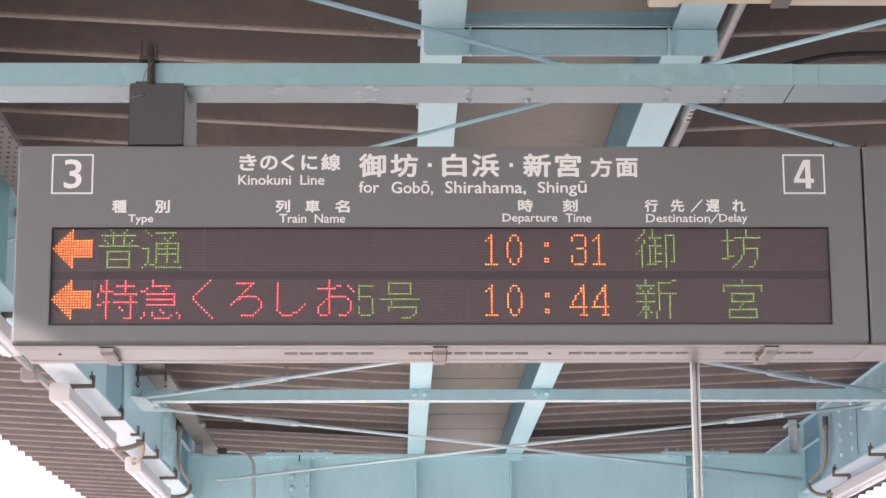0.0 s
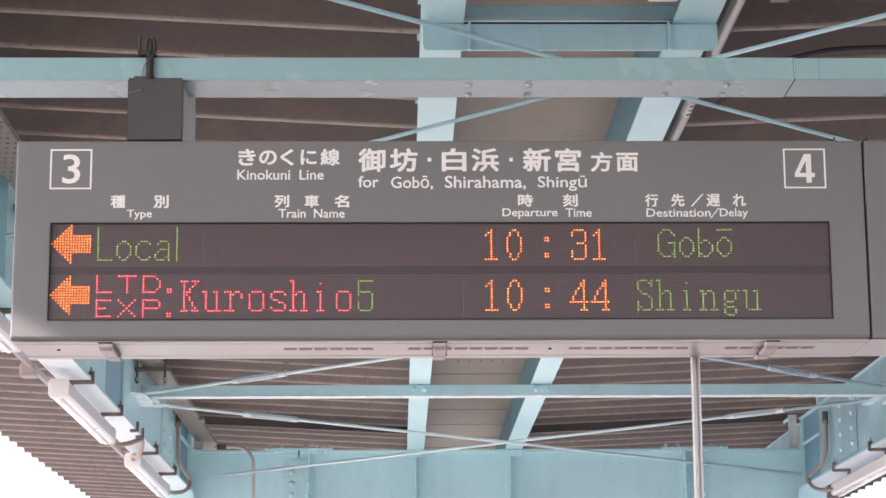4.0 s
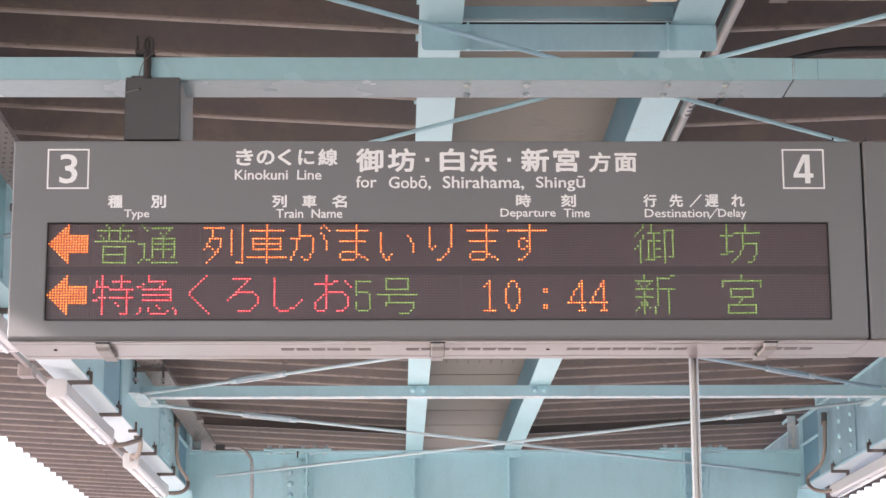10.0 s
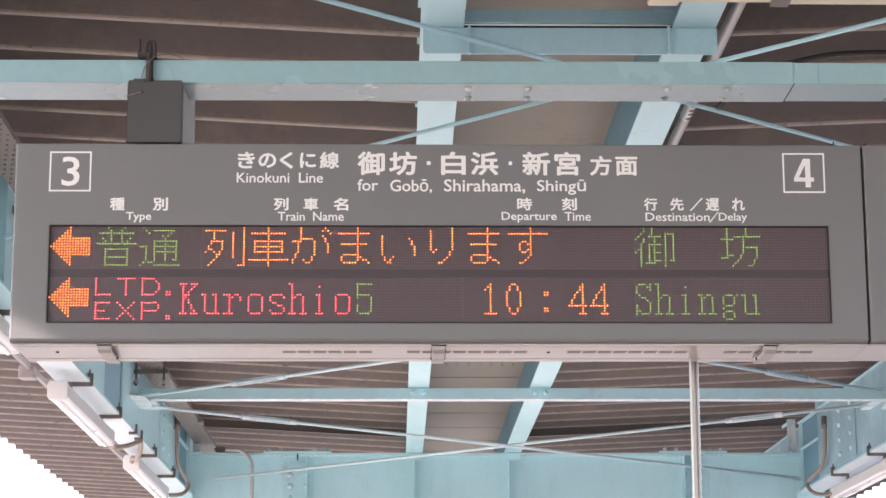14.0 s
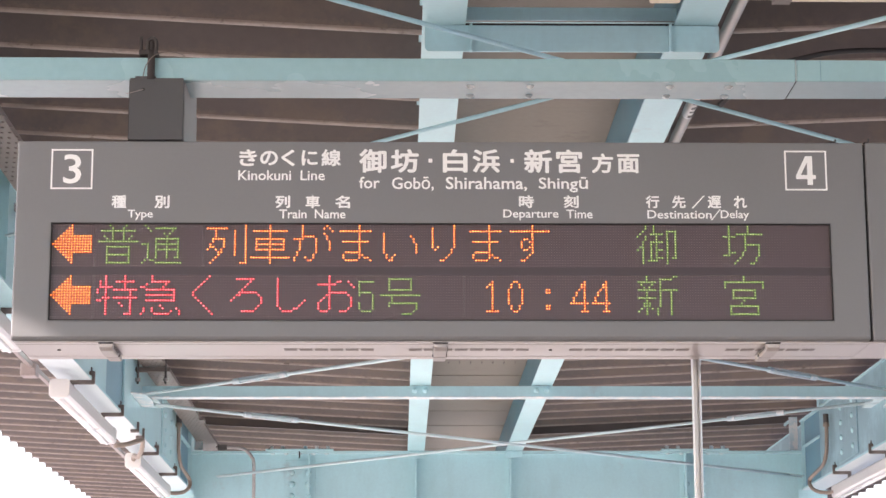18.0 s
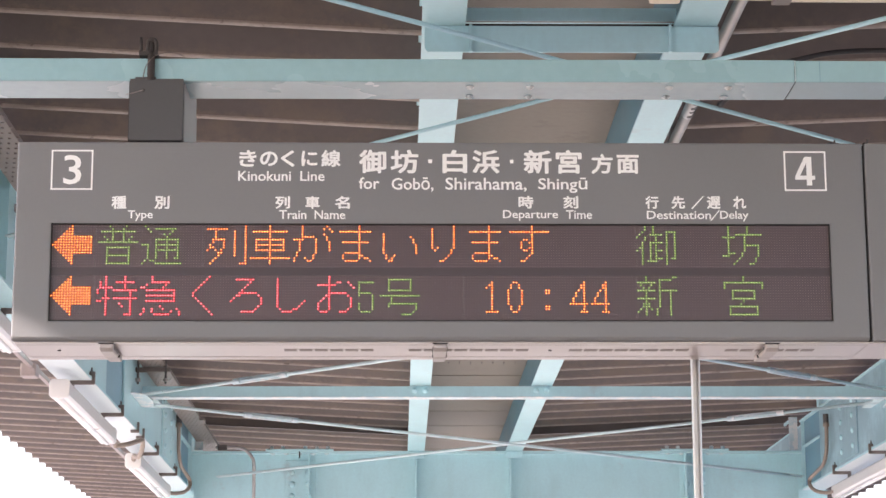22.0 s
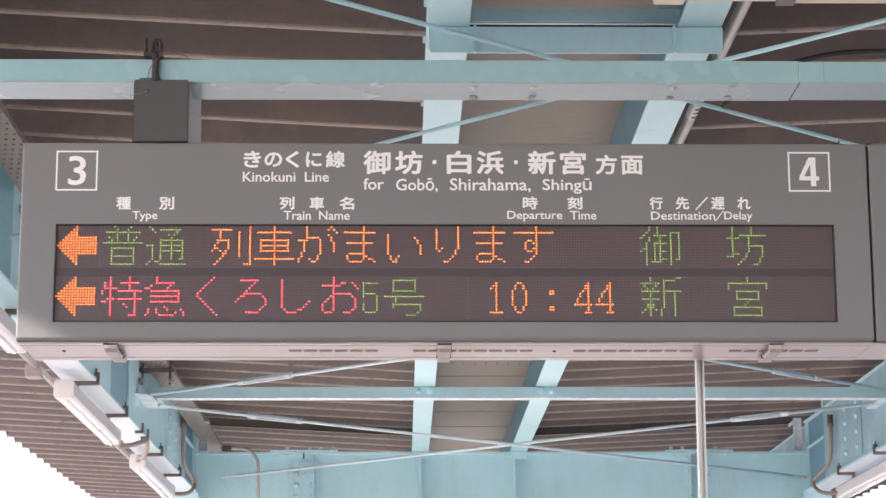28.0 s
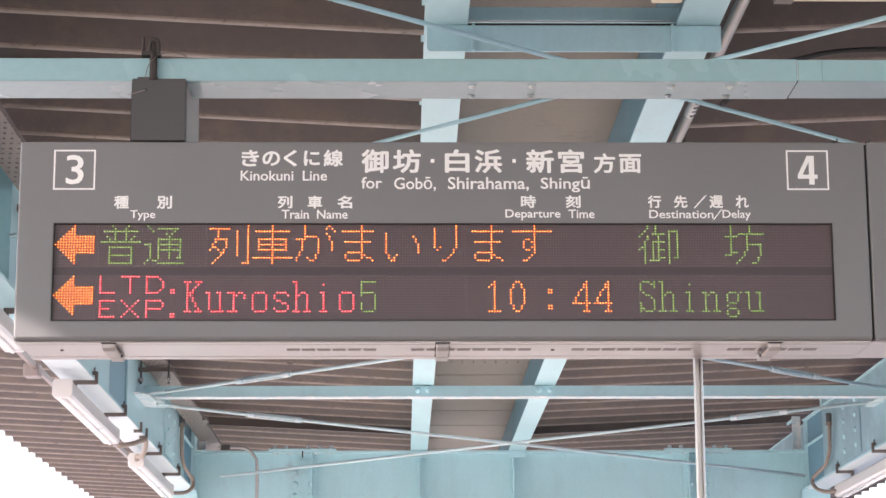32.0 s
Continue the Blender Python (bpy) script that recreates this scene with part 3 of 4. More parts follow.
for end, inner in (((-1.830, 5.222, 3.930), (0.805, 7.419, 3.930)), ((3.580, 9.829, 3.930), (0.813, 7.494, 3.930)),
                   ((3.580, 4.829, 3.930), (0.811, 7.474, 3.930)), ((-1.830, 10.033, 3.930), (0.806, 7.425, 3.930))):
    rod(end, inner, 0.0088)
hub = thing("brace_hub", *HUB, "pale blue steel disc joining the bracing rods", "tie rod")
part("disc", Solid().tube([(HUB[0], HUB[1], HUB[2] - 0.012), (HUB[0], HUB[1], HUB[2] + 0.012)], 0.08, 16), BLUE, hub)
rod((-1.751, 15.045, 3.930), (EAVE_R - 0.1, 11.09, 4.04), 0.0122, 0.155)
rod((3.457, 14.937, 3.930), (EAVE_L + 0.1, 10.71, 4.04), 0.0122, 0.160)
rod((-1.761, 15.561, 3.930), (EAVE_R - 0.10, 19.27, 3.818), 0.0122, 0.152)
rod((EAVE_R - 0.04, 16.079, 4.03), (EAVE_L + 0.335, 19.27, 3.820), 0.0122, 0.17)

# conduits, tray and duct in the roof
pipe = thing("conduit_pipe", 1.19, -6, 4.15, "bare grey steel conduit pipe beside the gutter beam", "conduit")
part("tube", Solid().tube([(1.19, -6, 4.15), (1.19, 10.6, 4.15)], 0.023, 16), PIPE, pipe, smooth=True)
for y in (6.9, 9.12):
    part("hanger_strap", Solid().tube([(1.19, y, 4.15), (1.19, y + 0.03, 4.15)], 0.0255, 16).box(1.18, 1.20, y, y + 0.03, 4.17, 4.33).box(1.20, 1.235, y, y + 0.03, 4.135, 4.165), BROWN_STEEL, pipe)
label = part("tape", Solid().tube([(1.19, 8.40, 4.15), (1.19, 8.66, 4.15)], 0.0236, 16), LAMP_WHITE, pipe, "white marking tape with dark worn print", smooth=True)
for k in range(4):
    part("print_bar", Solid().tube([(1.194, 8.43 + 0.06 * k, 4.1488), (1.194, 8.452 + 0.06 * k + 0.01 * (k % 2), 4.1488)], 0.0232, 16), DARK_STEEL, label)

tray = thing("cable_tray", -1.72, 8.0, 4.13, "pale brown perforated steel cable tray under the roof", "cable tray")
base = Solid()
TX0, TX1 = -1.797, -1.640
y, row = 7.8, 0
while y < 20.4:
    base.box(TX0, TX1, y, y + 0.064, 4.145, 4.15)
    for k in range(6):
        xa = TX0 + 0.034 * k - 0.017 * (row % 2)
        base.box(max(xa, TX0), min(xa + 0.022, TX1), y + 0.064, y + 0.084, 4.145, 4.15)
    y, row = y + 0.084, row + 1
part("perforated_base", base, TRAY, tray)
for xa in (TX0 - 0.004, TX1):
    part("side_rail", Solid().box(xa, xa + 0.004, 7.8, 20.5, 4.145, 4.175), TRAY, tray)
part("tab", Solid().box(TX1 + 0.004, TX1 + 0.042, 17.80, 17.99, 4.12, 4.146), TRAY, tray, bevel=0.002)
for y in (15.15,):
    part("cross_bar", Solid().box(-1.845, -1.605, y, y + 0.04, 4.105, 4.135), BROWN_STEEL, tray, "dark brown support bar with threaded rods")
    for xa in (-1.825, -1.632):
        part("threaded_rod", Solid().tube([(xa, y - 0.012, 4.015), (xa, y - 0.012, 4.33)], 0.008, 8), DARK_STEEL, tray)
        part("nut", Solid().tube([(xa, y - 0.012, 4.03), (xa, y - 0.012, 4.055)], 0.019, 6), STEEL, tray)

duct = thing("cable_duct", 1.7, 6.9, 4.035, "cream plastic cable duct with brown clamps under the roof", "cable duct")
part("duct", Solid().box(0.88, 1.26, 6.81, 6.90, 4.043, 4.125), CREAM, duct, bevel=0.004)
part("duct", Solid().box(1.264, 3.2, 6.81, 6.90, 4.037, 4.125), CREAM, duct, bevel=0.004)
part("end_cap", Solid().box(0.83, 0.935, 6.795, 6.91, 4.031, 4.13), CREAM, duct, bevel=0.012)
for xa in (1.24, 2.3):
    part("clamp", Solid().box(xa, xa + 0.06, 6.804, 6.906, 4.030, 4.131), BROWN_STEEL, duct, "brown clamp")
    part("clamp_strap", Solid().box(xa + 0.02, xa + 0.04, 6.84, 6.87, 4.131, 4.40), BROWN_STEEL, duct)

cable = thing("loose_cable", 1.19, 7.79, 3.935, "slack black cable slung under the roof sheet", "cable")
part("strand", Solid().tube(bent([(1.19, 7.79, 3.935), (1.25, 7.72, 3.98), (1.34, 7.63, 4.03), (1.47, 7.6, 4.060), (1.60, 7.6, 4.085), (1.785, 7.6, 4.092), (2.0, 7.6, 4.085), (2.15, 7.6, 4.12), (2.25, 7.6, 4.22), (2.28, 7.6, 4.42)]), 0.010, 8), CABLE, cable, smooth=True)


# lamps under the eave beams
def fluorescent(xc, ya, length=2.14):
    ob = thing("fluorescent_lamp", xc, ya, 3.56, "long white enamelled fluorescent lamp under the eave beam", "lamp", "platform lamps")
    o = [(-0.044, 3.528), (0.044, 3.528), (0.055, 3.545), (0.056, 3.610), (0.045, 3.63), (-0.045, 3.63), (-0.056, 3.610), (-0.055, 3.545)]
    part("housing", Solid().sweep([(xc + a, b) for a, b in o], ya, ya + length), LAMP_WHITE, ob, bevel=0.004)
    part("tube", Solid().tube([(xc, ya + 0.05, 3.525), (xc, ya + length - 0.05, 3.525)], 0.015, 12), TUBE, ob, smooth=True)
    for y in (ya - 0.002, ya + length - 0.048):
        part("end_cap", Solid().sweep([(xc + a * 1.07, 3.58 + (b - 3.58) * 1.07) for a, b in o], y, y + 0.05), LAMP_WHITE, ob, bevel=0.006)
    for y in (ya + 0.46, ya + length - 0.28):
        part("beam_clip", Solid().box(xc - 0.012, xc + 0.012, y, y + 0.03, 3.63, 3.702).box(xc - 0.012, xc + 0.130, y, y + 0.03, 3.674, 3.699), BROWN_STEEL, ob, "brown clamp gripping the beam's flange")
        part("clip_jaw", Solid().box(xc + 0.118, xc + 0.136, y, y + 0.03, 3.676, 3.75).box(xc + 0.100, xc + 0.136, y, y + 0.03, 3.73, 3.75).tube([(xc + 0.116, y + 0.012, 3.74), (xc + 0.116, y + 0.012, 3.775)], 0.005, 6), BROWN_STEEL, ob)
    return ob


lamp = fluorescent(EAVE_L - 0.02, 12.45)
for x, y in ((EAVE_L - 0.02, 5.0), (EAVE_L - 0.02, 8.74), (EAVE_L - 0.02, 16.0)):
    copy_thing(lamp, pose(x, y, 3.56))
for y in (12.28, 15.86):
    copy_thing(lamp, pose(EAVE_R + 0.02, y + 2.42, 3.56, 0, 0, 180))
for ya in (15.94,):
    hose = thing("lamp_cable", EAVE_L, ya - 0.6, 3.6, "grey-brown flexible cable hose between two lamps", "cable", "lamp cables")
    x = EAVE_L
    part("hose", Solid().tube(bent([(x - 0.02, ya - 0.98, 3.56), (x + 0.06, ya - 0.9, 3.58), (x + 0.11, ya - 0.75, 3.62), (x + 0.125, ya - 0.6, 3.64), (x + 0.10, ya - 0.42, 3.60),
                              (x + 0.05, ya - 0.2, 3.575), (x, ya - 0.04, 3.60), (x - 0.01, ya + 0.02, 3.58)]), 0.017, 10), HOSE, hose, smooth=True)
    for dy in (-0.78, -0.45):
        part("beam_clip", Solid().box(x + 0.06, x + 0.118, ya + dy, ya + dy + 0.03, 3.678, 3.699).box(x + 0.104, x + 0.118, ya + dy, ya + dy + 0.03, 3.69, 3.75), BROWN_STEEL, hose)
rail = thing("wire_rail", EAVE_L - 0.2, 6, 3.6, "thin brown steel wiring rail beside the lamps", "conduit")
part("rail", Solid().box(EAVE_L - 0.170, EAVE_L - 0.146, 5.0, 20.5, 3.670, 3.70), RAIL, rail)
for y in (12.28,):
    part("junction_box", Solid().box(EAVE_L - 0.22, EAVE_L - 0.13, y, y + 0.12, 3.625, 3.70), RAIL, rail, bevel=0.010)

for side, x in ((1, EAVE_L + 0.115), (-1, EAVE_R - 0.130)):
    down = thing("hose_drop", x, 18.0, 3.7, "grey-brown flexible hose looping down the steel", "cable", "lamp cables")
    way = [(0, 17.94, 4.18), (0, 17.93, 4.08), (0, 17.94, 3.98), (0, 17.97, 3.88), (0.005, 18.10, 3.79), (0.02, 18.36, 3.75), (0.04, 18.52, 3.715), (0.045, 18.50, 3.655), (0.01, 18.42, 3.60), (-0.06, 18.32, 3.575), (-0.105, 18.22, 3.575)]
    part("hose", Solid().tube(bent([(x + side * dx, y, z) for dx, y, z in way]), 0.016, 10), HOSE, down, smooth=True)
    part("collar", Solid().tube([(x, 17.94, 4.11), (x, 17.94, 4.19)], 0.024, 8), DARK_STEEL, down)
    part("collar_nut", Solid().tube([(x, 17.94, 4.085), (x, 17.94, 4.112)], 0.027, 8), HOSE, down)
elbow = thing("conduit_elbow", -1.4, 19.26, 3.6, "grey conduit bending down the face of the girder", "conduit")
part("tube", Solid().tube(bent([(-1.62, 19.265, 4.075), (-1.44, 19.265, 4.075), (-1.36, 19.265, 4.055), (-1.30, 19.265, 3.99), (-1.28, 19.265, 3.90), (-1.278, 19.265, 3.40)]), 0.015, 10), GALVANISED, elbow, smooth=True)
part("clamp", Solid().box(-1.60, -1.52, 19.24, 19.29, 4.05, 4.10), DARK_STEEL, elbow)

# the bar that carries the sign
hanging = thing("sign_beam", 0.1, 4.73, 3.11, "pale blue painted steel channel carrying the sign", "steel beam")
part("section", Solid().sweep([(4.73, 3.1115), (4.875, 3.1115), (4.875, 3.165), (4.868, 3.165), (4.868, 3.119), (4.737, 3.119), (4.737, 3.165), (4.73, 3.165)], EAVE_L, 0.897, "x"), BLUE_GLOSS, hanging, bevel=0.0045)
part("section", Solid().sweep([(4.731, 3.113), (4.874, 3.113), (4.874, 3.164), (4.867, 3.164), (4.867, 3.12), (4.738, 3.12), (4.738, 3.164), (4.731, 3.164)], 0.899, EAVE_R, "x"), BLUE_GLOSS, hanging, bevel=0.0045)
part("weld_seam", Solid().box(0.8970, 0.8990, 4.7312, 4.872, 3.1128, 3.1640), SEAM, hanging)
part("weld_bead", Solid().box(0.8971, 0.8989, 4.7306, 4.734, 3.1145, 3.1638), BLUE_FLAKED_LIT, hanging)
part("weld_seam", Solid().box(0.9535, 0.9545, 4.7302, 4.735, 3.114, 3.1635), BLUE_DARK, hanging)
for xa in (EAVE_L + 0.02, EAVE_R - 0.02):
    part("drop_plate", Solid().box(xa - 0.01, xa + 0.01, 4.74, 4.86, 3.12, 3.70), BLUE, hanging)
for xa in (0.162, 0.298, 0.616, 0.750):
    for dx, y in ((0, 4.768), (0.001, 4.846)):
        bolt = part("bolt", Solid().tube([(xa + dx, y, 3.1125), (xa + dx, y, 3.1085)], 0.0098, 6), BOLT, hanging, bevel=0.0015)
        part("shank", Solid().dome((xa + dx, y, 3.1088), 0.0060, 0.004, (0, 0, -1)), BOLT, bolt, smooth=True)

box = thing("hanger_box", -0.543, 4.87, 2.97, "dark grey sheet-metal hanger box between beam and sign", "hanger box")
part("casing", Solid().box(-0.603, -0.483, 4.7275, 5.03, 2.972, 3.1105), BOX_GREY, box, bevel=0.002)
part("front_sheet", Solid().box(-0.6035, -0.4835, 4.7235, 4.7272, 2.972, 3.1150), BOX_GREY, box, bevel=0.001)
# Lighter grey than the casing: the light on this side put into the colour.
part("side_sheet", Solid().box(-0.4828, -0.4815, 4.740, 5.028, 2.973, 3.1095), SHEET_GREY_LIT, box, "grey side sheet, lightened as if lit")
part("hanger_plate", Solid().box(-0.490, -0.4825, 4.878, 5.027, 3.1106, 3.185), SHEET_GREY_LIT, box, "grey plate rising behind the beam", bevel=0.001)
part("loose_wire", Solid().tube([(-0.573, 4.7225, 3.088), (-0.585, 4.7205, 3.084), (-0.598, 4.7205, 3.080), (-0.612, 4.7225, 3.0775)], 0.0007, 5), RAIL, box, "thin pinkish wire out of the hole")
part("casing_lip", Solid().box(-0.592, -0.546, 4.7225, 4.729, 3.112, 3.1185), BOX_GREY, box)
part("casing_edge", Solid().box(-0.605, -0.6037, 4.7245, 5.02, 2.972, 3.110), SEAM, box)
part("hole", Solid().tube([(-0.573, 4.7245, 3.088), (-0.573, 4.7228, 3.088)], 0.0036, 10), SEAM, box)
part("bolt_shank", Solid().tube([(-0.557, 4.722, 3.112), (-0.557, 4.722, 3.176)], 0.0085, 10), HOOK, box, smooth=True)
part("hook", Solid().tube([(-0.581, 4.722, 3.211), (-0.5805, 4.722, 3.195), (-0.580, 4.722, 3.178)], 0.0036, 8), HOOK, box, "dark iron hook over the beam", smooth=True)
part("hook_eye", Solid().tube(bent([(-0.565, 4.722, 3.172), (-0.5655, 4.722, 3.194), (-0.562, 4.722, 3.204), (-0.556, 4.722, 3.207), (-0.550, 4.722, 3.204), (-0.5465, 4.722, 3.194), (-0.547, 4.722, 3.172)]), 0.0048, 8).tube([(-0.556, 4.724, 3.172), (-0.556, 4.724, 3.200)], 0.0062, 8), HOOK, box, smooth=True)
part("hook_plate", Solid().box(-0.584, -0.543, 4.716, 4.76, 3.168, 3.178), HOOK, box)
part("tie_wire", Solid().tube(bent([(-0.575, 4.72, 3.115), (-0.568, 4.714, 3.14), (-0.556, 4.713, 3.158), (-0.54, 4.716, 3.17), (-0.515, 4.722, 3.176), (-0.492, 4.727, 3.172), (-0.482, 4.728, 3.166)]), 0.0011, 5), BROWN_STEEL, box)


# the departure board
SX0, SX1, SZ0, SZ1, SY = -0.8495, 1.0415, 2.519, 2.970, 4.73
PX0, PX1, PZ0, PZ1 = -0.768, 0.960, 2.564, 2.7815
board = thing("departure_board", 0.096, 4.855, 2.511, "grey hanging departure board with lit orange, green and red lettering", "departure board")


def shell(x0, x1, z0, z1, hole, y0, y1, deep):
    """A sheet-metal case with an opening in its front."""
    a, b, c, d = hole
    s = Solid()
    r = 0.009
    s.v = [(x0, y0, z0 + r), (x1, y0, z0 + r), (x1, y0, z1), (x0, y0, z1), (a, y0, c), (b, y0, c), (b, y0, d), (a, y0, d),
           (a, deep, c), (b, deep, c), (b, deep, d), (a, deep, d), (x0, y1, z0), (x1, y1, z0), (x1, y1, z1), (x0, y1, z1), (x0, y0 + r * 0.3, z0 + r * 0.3), (x1, y0 + r * 0.3, z0 + r * 0.3), (x0, y0 + r, z0), (x1, y0 + r, z0)]
    s.f = [(0, 1, 5, 4), (1, 2, 6, 5), (2, 3, 7, 6), (3, 0, 4, 7), (4, 5, 9, 8), (5, 6, 10, 9), (6, 7, 11, 10), (7, 4, 8, 11), (8, 9, 10, 11),
           (0, 16, 17, 1), (16, 18, 19, 17), (18, 12, 13, 19), (1, 17, 19, 13, 14, 2), (2, 14, 15, 3), (3, 15, 12, 18, 16, 0), (12, 15, 14, 13)]
    return s


case = shell(SX0, SX1, SZ0, SZ1, (PX0, PX1, PZ0, PZ1), SY, SY + 0.228, SY + 0.115)
part("case", case, HOUSING, board, bevel=0.004)
part("bezel", Solid().box(PX0 - 0.001, PX1 + 0.001, SY - 0.0012, SY + 0.006, PZ1 - 0.0008, PZ1 + 0.0012).box(PX0 - 0.0012, PX0 + 0.0008, SY - 0.0012, SY + 0.006, PZ0, PZ1)
     .box(PX1 - 0.0008, PX1 + 0.0012, SY - 0.0012, SY + 0.006, PZ0, PZ1).box(PX0, PX1, SY - 0.0012, SY + 0.006, PZ0 - 0.0012, PZ0 + 0.0008), SEAM, board, "thin dark gasket round the display")
plate = part("underside_plate", Solid().box(SX0 + 0.006, SX1 - 0.001, SY + 0.0105, SY + 0.224, SZ0 - 0.004, SZ0 - 0.0005), UNDERSIDE, board, "pale grey underside plate with vent slots", bevel=0.0015)
for y in (SY + 0.031,):
    part("fold_groove", Solid().box(SX0 + 0.006, SX1 - 0.001, y, y + 0.002, SZ0 - 0.0043, SZ0 - 0.003), TRAY, plate)
part("rear_lip", Solid().box(SX0 + 0.006, SX1 - 0.001, SY + 0.190, SY + 0.228, SZ0 - 0.0047, SZ0 - 0.004), UNDERSIDE, plate, bevel=0.0015)
slot = Solid().box(-0.0142, 0.0142, -0.0145, 0.0145, -0.0006, -0.0002 + 0.0008).mesh("slot")
for xa, n in ((-0.2415, 6), (0.037, 8), (0.397, 8), (0.748, 6)):
    for k in range(n):
        s = part("vent_slot", slot, SLOT, plate)
        s.location = Vector((xa + 0.0343 * k, SY + 0.100, SZ0 - 0.0040)) - origin(plate)
for xa in (-0.758, 0.340):
    part("screw", Solid().tube([(xa, SY + 0.10, SZ0 - 0.004), (xa, SY + 0.10, SZ0 - 0.0065)], 0.004, 10), DARK_STEEL, plate)

part("side_catch", Solid().box(SX0 - 0.007, SX0 - 0.0005, SY + 0.02, SY + 0.05, 2.815, 2.832), SEAM, board, "small black catch", bevel=0.001)
part("top_wire", Solid().tube([(-0.80, SY + 0.03, SZ1 + 0.003), (-0.77, SY + 0.03, SZ1 + 0.006), (-0.74, SY + 0.03, SZ1 + 0.003), (-0.71, SY + 0.03, SZ1 + 0.005), (-0.68, SY + 0.03, SZ1 + 0.003)], 0.0015, 6), STEEL, board)


for xa, dx, h in ((0.976, 0.008, 0.012), (1.056, 0.002, 0.014)):
    part("cable_tie", Solid().tube([(xa - 0.008, SY + 0.02, SZ1 + 0.002), (xa, SY + 0.02, SZ1 + 0.006), (xa + dx, SY + 0.02, SZ1 + 0.004), (xa + dx + 0.001, SY + 0.02, SZ1 + h)], 0.0022, 6), CABLE, board, "black cable tie")


def latch(xc):
    """A sprung toggle latch that hooks the front on to the underside."""
    ob = part("latch", Solid().sweep([(SY + 0.012, SZ0 - 0.004), (SY + 0.012, SZ0 - 0.014), (SY + 0.026, SZ0 - 0.020), (SY + 0.11, SZ0 - 0.020), (SY + 0.125, SZ0 - 0.012), (SY + 0.125, SZ0 - 0.004)], xc - 0.0145, xc + 0.0145, "x"),
              LATCH, board, "sprung steel latch", bevel=0.003)
    part("latch_plate", Solid().box(xc - 0.0140, xc + 0.0140, SY + 0.128, SY + 0.180, SZ0 - 0.018, SZ0 - 0.004), LATCH, ob, bevel=0.002)
    part("latch_pin", Solid().tube([(xc - 0.0165, SY + 0.126, SZ0 - 0.0135), (xc + 0.0165, SY + 0.126, SZ0 - 0.0135)], 0.0035, 8), DARK_STEEL, ob)
    for s in (-1, 1):
        part("latch_slot", Solid().box(xc + s * 0.0158 - 0.0005, xc + s * 0.0158 + 0.0005, SY + 0.028, SY + 0.105, SZ0 - 0.014, SZ0 - 0.008), DARK_STEEL, ob)
    # Black strip painted for the shadow along the latch's front edge.
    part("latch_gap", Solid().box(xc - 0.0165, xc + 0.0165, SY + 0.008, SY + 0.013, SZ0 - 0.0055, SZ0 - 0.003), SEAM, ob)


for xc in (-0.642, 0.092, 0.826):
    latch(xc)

side = thing("side_board", 1.6, 4.855, 2.511, "grey end unit hung beside the departure board", "departure board")
part("case", Solid().box(SX1 + 0.005, 2.15, SY, SY + 0.228, SZ0, SZ1), HOUSING, side, bevel=0.004)
part("underside_plate", Solid().box(SX1 - 0.0004, 2.14, SY + 0.012, SY + 0.224, SZ0 - 0.004, SZ0 - 0.0005), UNDERSIDE, side, bevel=0.0015)
part("gap_strip", Solid().box(SX1 - 0.0005, SX1 + 0.0055, SY + 0.006, SY + 0.22, SZ0 + 0.004, SZ1 - 0.004), SEAM, side)
for xc in (1.9,):
    part("hanger", Solid().box(xc - 0.06, xc + 0.06, 4.748, 5.01, 2.972, 3.1125), BOX_GREY, side, bevel=0.002)

post = thing("steel_stanchion", 0.689, 4.95, 0.0, "thin bright grooved steel strut standing behind the board", "pole")
part("channel", Solid().sweep([(0.6790, 4.990), (0.6806, 4.986), (0.6884, 4.985), (0.6884, 4.993), (0.6922, 4.993), (0.6922, 4.985), (0.6970, 4.986), (0.6986, 4.990), (0.6986, 5.006), (0.6790, 5.006)], 0.012, 2.95, "z"), CHROME, post, bevel=0.0008)
part("groove_strip", Solid().box(0.6885, 0.6921, 4.9920, 4.9929, 0.012, 2.95), STEEL, post, "darker groove along the strut")
part("foot_plate", Solid().box(0.63, 0.75, 4.935, 5.055, 0.0, 0.012), CHROME, post, bevel=0.002)

